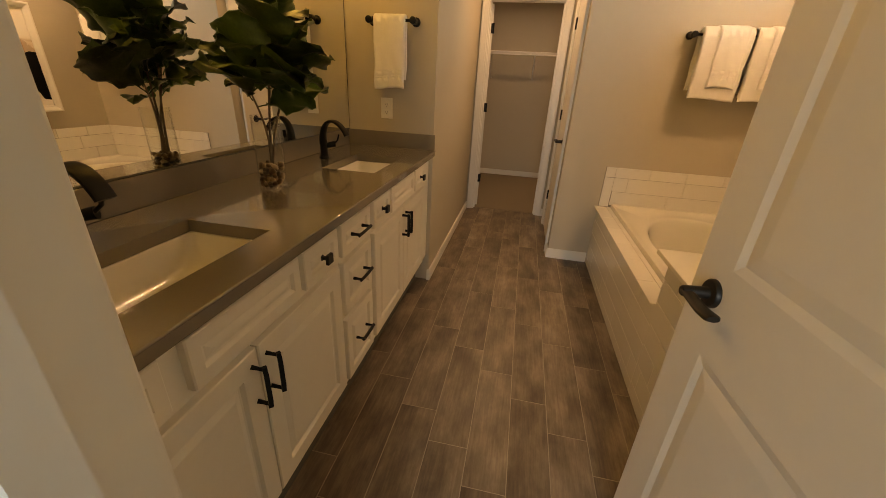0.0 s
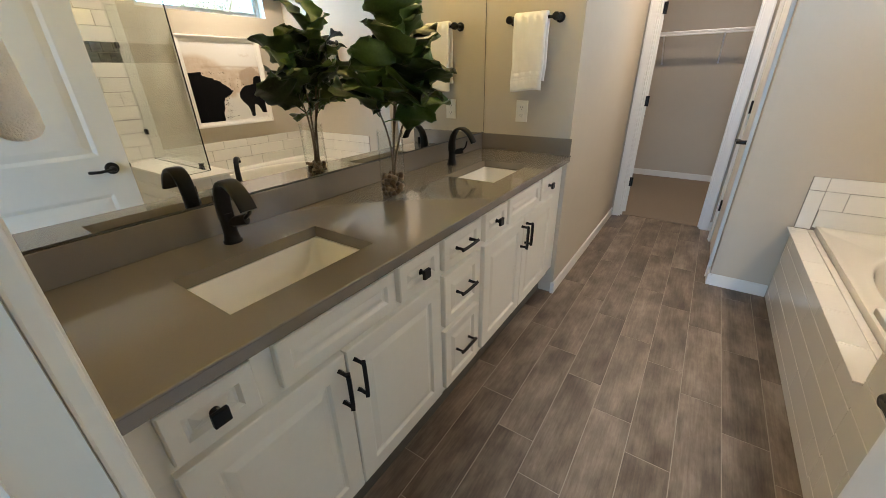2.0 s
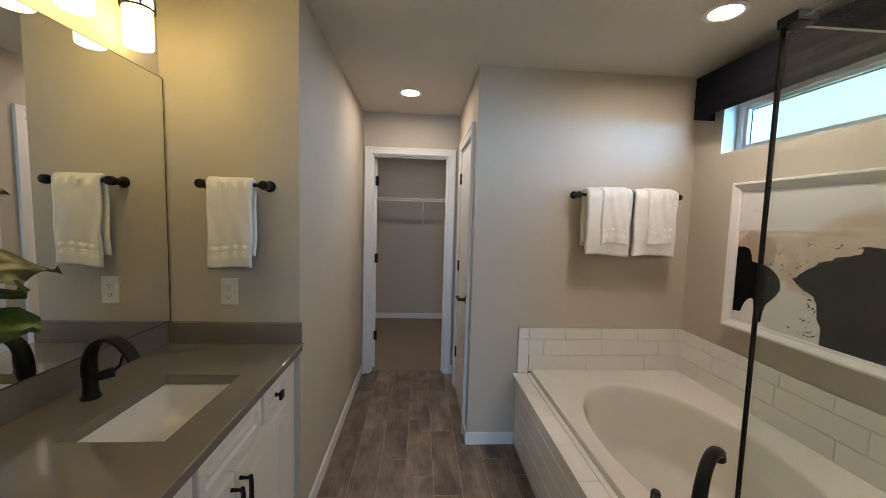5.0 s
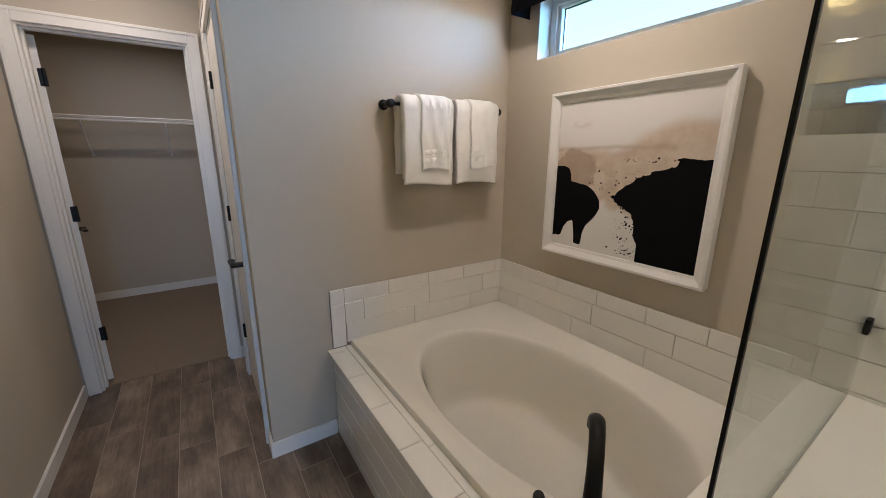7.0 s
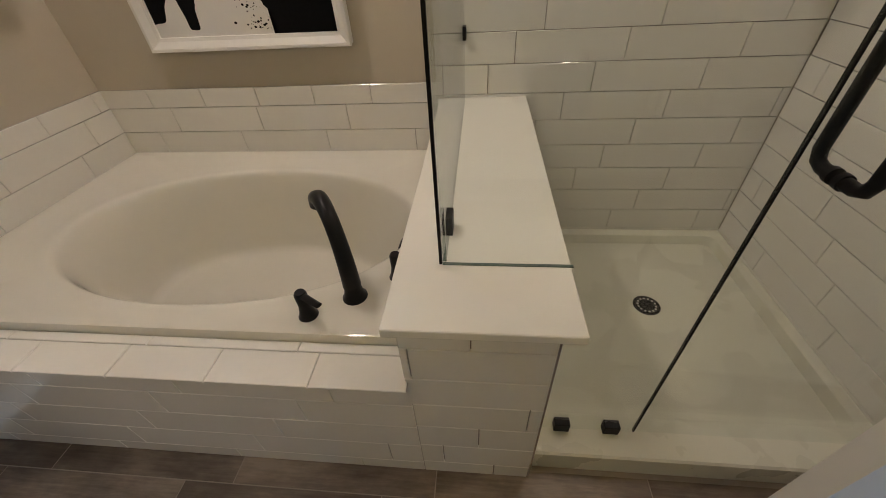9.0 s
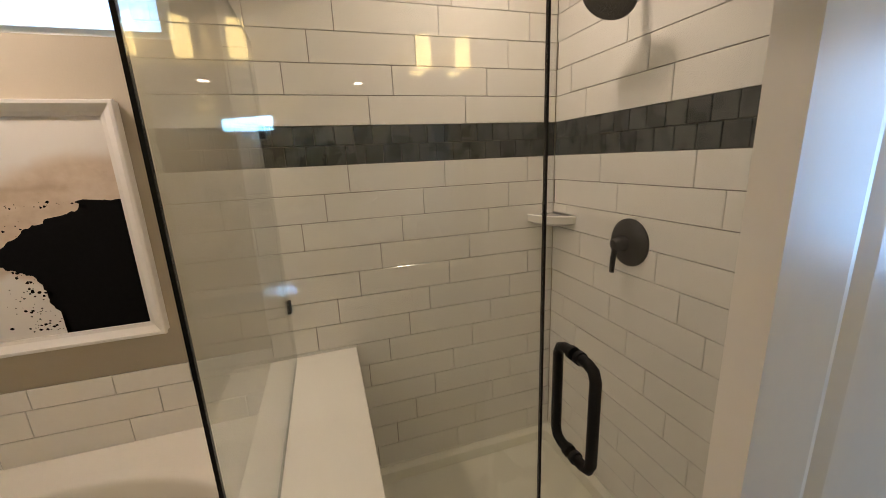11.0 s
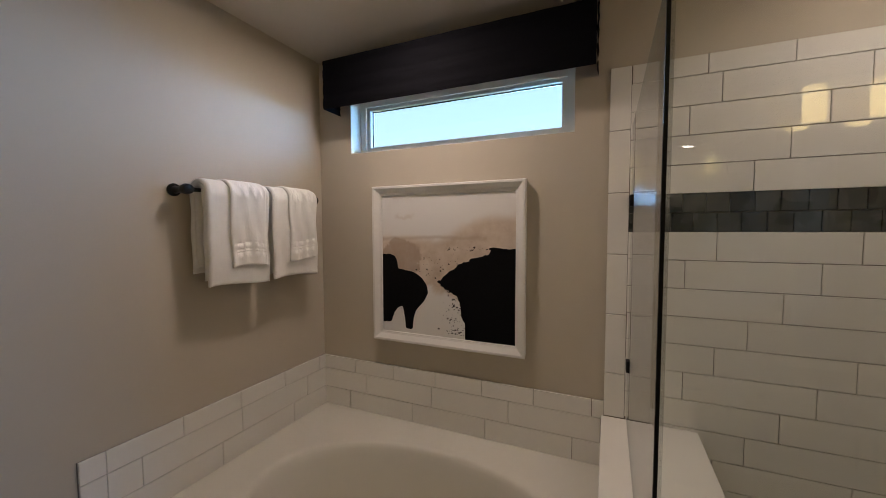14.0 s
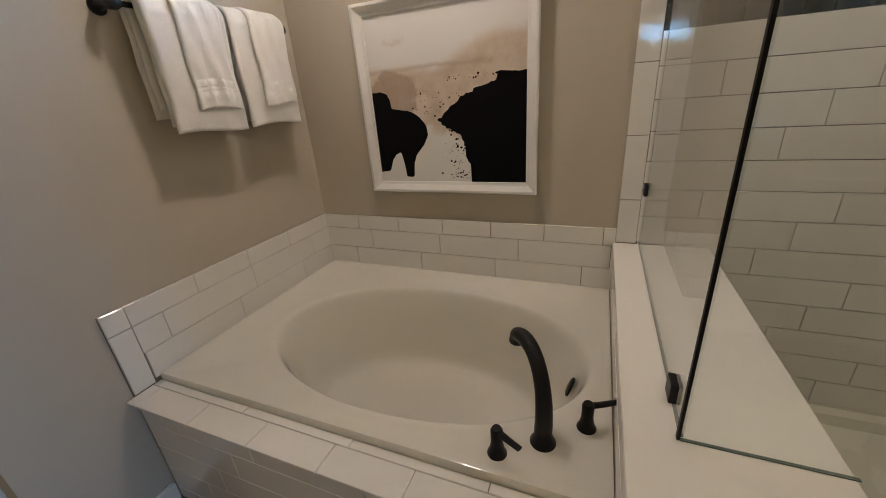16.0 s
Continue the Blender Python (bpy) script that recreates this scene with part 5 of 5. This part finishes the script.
for i in range(170):
    if i < 110:
        u, v = rnd.gauss(0.575, 0.045), rnd.uniform(0.02, 0.33)
    elif i < 142:
        u, v = rnd.uniform(0.28, 0.60), rnd.gauss(0.50, 0.04)
    else:
        u, v = rnd.uniform(0.46, 0.82), rnd.gauss(0.618, 0.008)
    s = rnd.choice((0.0012, 0.0015, 0.002, 0.003, 0.0045))
    y, z = Y1 - 0.047 - PW * u, Z0 + 0.047 + PH * v
    vs = [bm.verts.new((WIN - 0.0244, y + s * rnd.uniform(0.7, 1.6) * math.cos(t), z + s * rnd.uniform(0.6, 1.2) * math.sin(t))) for t in (k * math.pi / 3 for k in range(6))]
    bm.faces.new(vs)
tagged(part("paint_splatter", bm, "black_paint", pic, "fine black paint splatter"), kind="stuff")

# ---- closet shelf ----
ws = thing("wire_shelf", (0, 5.9, 1.73), "white ventilated wire shelf with hang rod in the closet", "shelf")
sh0, sh1 = -1.28, 0.98
for y, z in ((5.745, 1.745), (5.745, 1.715), (5.90, 1.745), (6.05, 1.745)):
    part("rod", sweep(bmesh.new(), [(sh0, y, z), (sh1, y, z)], 0.008, 8), "wire", ws)
bm = bmesh.new()
for i in range(88):
    x = sh0 + 0.0257 * i + 0.01
    box(bm, x - 0.0014, x + 0.0014, 5.745, 6.05, 1.7485, 1.7515)
    if i % 12 == 6:
        box(bm, x - 0.0018, x + 0.0018, 5.7435, 5.7465, 1.713, 1.748)
tagged(part("cross_wires", bm, "wire", ws), kind="stuff")
for x in (-0.585, 0.01, 0.60):
    part("brace", sweep(bmesh.new(), [(x, 5.747, 1.716), (x, 5.90, 1.56), (x, 6.045, 1.42)], 0.008, 8), "wire", ws)
    part("brace_foot", lathe(bmesh.new(), (x, 6.059, 1.42), [(0.012, 0), (0.012, 0.012)], (0, -1, 0), 12), "wire", ws)

# ---- outside ----
structure("ground", boxes((1.95, 80, -60, 60, -0.4, -0.3)), "grass", "lawn outside the window", "ground")
structure("eave", boxes((1.92, 2.42, -1.0, 5.0, 2.50, 2.54), (2.42, 2.46, -1.0, 5.0, 2.455, 2.60)), "stucco", "painted roof soffit above the window", "eave")
rnd = random.Random(17)


def tree(x, y, h):
    t = thing("tree", (x, y, -0.3), "leafy broad-crowned tree beyond the window", "tree", "trees outside")
    part("trunk", sweep(bmesh.new(), [(x, y, -0.3), (x + 0.1, y, h * 0.3), (x - 0.1, y + 0.1, h * 0.62), (x, y, h * 0.9)], [0.22, 0.17, 0.11, 0.03], 10), "bark", t, smooth=True)
    for k in range(6):
        a = k * 1.05 + rnd.random()
        z = h * (0.35 + 0.08 * k)
        part("limb", sweep(bmesh.new(), [(x, y, z), (x + 0.9 * math.cos(a), y + 0.9 * math.sin(a), z + 0.7), (x + 1.8 * math.cos(a), y + 1.8 * math.sin(a), z + 1.5)], [0.07, 0.05, 0.02], 7), "bark", t)
    vs, fs = [], []
    for c in range(46):
        a, q = rnd.uniform(0, 6.283), rnd.random() ** 0.5
        cz = h * rnd.uniform(0.42, 1.02)
        R = 2.3 * (1 - abs(cz / h - 0.66) * 1.5)
        cx_, cy_ = x + R * q * math.cos(a), y + R * q * math.sin(a)
        for _ in range(95):
            p = Vector((rnd.gauss(cx_, 0.33), rnd.gauss(cy_, 0.33), rnd.gauss(cz, 0.26)))
            u = Vector((rnd.uniform(-1, 1), rnd.uniform(-1, 1), rnd.uniform(-1, 1))).normalized() * 0.075
            w = u.orthogonal().normalized() * 0.04
            k = len(vs)
            vs += [tuple(p - u), tuple(p + w), tuple(p + u), tuple(p - w)]
            fs.append((k, k + 1, k + 2, k + 3))
    me = bpy.data.meshes.new("crown")
    me.from_pydata(vs, [], fs)
    me.materials.append(MATS["tree_leaf"])
    cr = new("crown", me)
    cr.parent, cr.location = t, -Vector(t.location)


for x, y, h in ((13.0, 6.6, 5.0), (16.5, 2.4, 4.9), (15.5, 10.4, 6.0), (17.5, -2.2, 5.2), (14.0, 14.5, 5.6), (18.5, 6.2, 5.6)):
    tree(x + 1.5, y, h * 0.86)

# ---- tiles, last ----
L, R, G = 0.392, 0.1075, 0.0023


def run(parent, axis, a0, a1, z0, z1, plane, first, name="tile", material="white_tile", length=None, d=0.0085):
    """One course of tiles from a0 to a1; first: where a joint lies; ends are cut."""
    length = length or L
    s = first - length * math.ceil((first - a0) / length)
    while s < a1 - 0.001:
        b0, b1 = max(s + G / 2, a0), min(s + length - G / 2, a1)
        if b1 - b0 > 0.008:
            m, zc = (b0 + b1) / 2, (z0 + z1) / 2
            c = {"-x": (plane, m, zc), "+y": (m, plane, zc), "-y": (m, plane, zc), "+z": (zc, m, plane)}[axis]
            tile(parent, name, material, axis, c, b1 - b0, z1 - z0 - G, d)
        s += length


def bed(name, b, label):
    return structure(name, boxes(b), "grout", label, "tile")


BED = 0.004
TT = 2.143
tw = bed("tile_shower_back", (WIN - BED, WIN - 0.0002, HY, 1.478, 0.088, TT - 0.001), "glossy white subway tile with a dark slate band")
th = bed("tile_shower_head_wall", (0.76, WIN - BED - 0.0002, HEADW + 0.0002, HEADW + BED, 0.088, TT - 0.001), "glossy white subway tile with a dark slate band")
px_, py_ = WIN - BED, HEADW + BED
structure("trim_caulk_back", boxes((WIN - 0.0125, WIN - BED - 0.0002, HEADW + 0.0135, HW0 + 0.006, 0.0905, 0.1012)), "plate_white", "white caulk line between shower base and tile", "trim")
structure("trim_caulk_head", boxes((0.762, WIN - 0.0128, HEADW + BED + 0.0002, HEADW + 0.0125, 0.0905, 0.1012)), "plate_white", "white caulk line between shower base and tile", "trim")
rows_ = [(2.071, TT, 0.0)] + [(2.071 - R * (k + 1), 2.071 - R * k, 0.097 * k) for k in range(4)]
low = [(1.498 - R * (k + 1), 1.498 - R * k, 0.097 * k) for k in range(13)]
for z0, z1, off in rows_ + low:
    big = z0 < 2.05
    run(tw, "-x", HEADW + 0.0135, 1.402, z0, z1, px_, 1.111 + off if big else 1.155, length=None if big else 0.245)
    run(th, "+y", 0.762, WIN - 0.014, z0, z1, py_, 1.42 - off if big else 1.40, length=None if big else 0.245)
for k in range(2):
    z0 = 1.498 + 0.0725 * k
    run(tw, "-x", HEADW + 0.0135, 1.402, z0 - 0.0005, z0 + 0.072, px_, 1.113 + 0.036 * k, "slate", "slate_tile", 0.0725, 0.007)
    run(th, "+y", 0.762, WIN - 0.014, z0 - 0.0005, z0 + 0.072, py_, 1.40 + 0.036 * k, "slate", "slate_tile", 0.0725, 0.007)
for k in range(6):
    z1 = TT - 0.245 * k
    z0 = max(z1 - 0.245, 0.736)
    tile(tw, "edge_tile", "white_tile", "-x", (px_, 1.441, (z0 + z1) / 2), 0.075, z1 - z0 - G, 0.0085)

# the tub's splash: two courses and a bullnose
ts = bed("tile_tub_back", (WIN - BED, WIN - 0.0002, 1.4785, TOW - BED, 0.46, 0.793), "white subway tile splash behind the bathtub")
te = bed("tile_tub_end", (AX + 0.004, WIN - BED - 0.0002, TOW - BED, TOW - 0.0002, 0.46, 0.793), "white subway tile splash at the end of the bathtub")
run(ts, "-x", 1.4795, TOW - 0.013, 0.718, 0.795, px_, 2.741, length=0.243)
run(ts, "-x", 1.4795, TOW - 0.013, 0.611, 0.718, px_, 2.667)
run(ts, "-x", 1.4795, TOW - 0.013, 0.504, 0.611, px_, 2.778)
run(te, "-y", 0.698, WIN - 0.006, 0.718, 0.795, TOW - BED, 0.939, length=0.246)
run(te, "-y", 0.698, WIN - 0.006, 0.611, 0.718, TOW - BED, 0.797)
run(te, "-y", 0.698, WIN - 0.006, 0.504, 0.611, TOW - BED, 1.093)
tile(te, "edge_tile", "white_tile", "-y", (0.662, TOW - BED, 0.7565), 0.068, 0.074, 0.0085)
tile(te, "edge_tile", "white_tile", "-y", (0.662, TOW - BED, 0.6040), 0.068, 0.225, 0.0085)
# deck, apron and half wall
run(apron, "+z", HW1 + 0.002, TOW - 0.013, AX - 0.026, AX + 0.064, DK - 0.009, 2.663, length=0.2425)
run(apron, "+z", HW1 + 0.002, TOW - 0.013, AX + 0.064, TX0 - 0.001, DK - 0.009, 2.53, length=0.39)
for k in range(5):
    z1 = DK - 0.002 - R * k
    z0 = max(z1 - R, 0.001)
    run(apron, "-x", HW1 + 0.002, TOW - 0.014, z0, z1, AX + 0.009, 2.45 + 0.097 * k, d=0.0085)
hw = bpy.data.objects["wall_half"]
for k in range(7):
    z1 = 0.7145 - R * k
    z0 = max(z1 - R, 0.001)
    run(hw, "-x", HW0 + 0.008, HW1 + 0.0080 if z1 > DK else HW1 + 0.001, z0, z1, AX + 0.009, HW1 - (0.135, 0.40, 0.33, 0.27, 0.155, 0.06, 0.2)[k], d=0.0085)
    if z1 > 0.10:
        run(hw, "-y", AX + 0.001, WIN - 0.013, max(z0, 0.09), z1, HW0 + 0.009, 0.95 + 0.097 * k)
    if z0 > DK - 0.01:
        tile(hw, "tile", "white_tile", "+y", (1.18, HW1 + 0.0, (z0 + z1) / 2), 1.10, z1 - z0 - G, 0.0085)

# ---- floor planks ----
PWD, PLN = 0.157, 0.608
for r in range(-6, 11):
    xx = 0.076 + PWD * r
    y = (0.375 + 0.152 * (2 - r)) % PLN - PLN
    while y < CLO + 0.055:
        b0, b1 = max(y + 0.0015, 0.102), min(y + PLN - 0.0015, CLO + 0.054)
        w0, w1 = max(xx + 0.0015, -0.70), min(xx + PWD - 0.0015, 0.64)
        if b1 - b0 > 0.02 and w1 - w0 > 0.02:
            tile(floor, "plank", "plank", "+z", ((w0 + w1) / 2, (b0 + b1) / 2, -0.0045), b1 - b0, w1 - w0, 0.0047, 0.0008)
        y += PLN
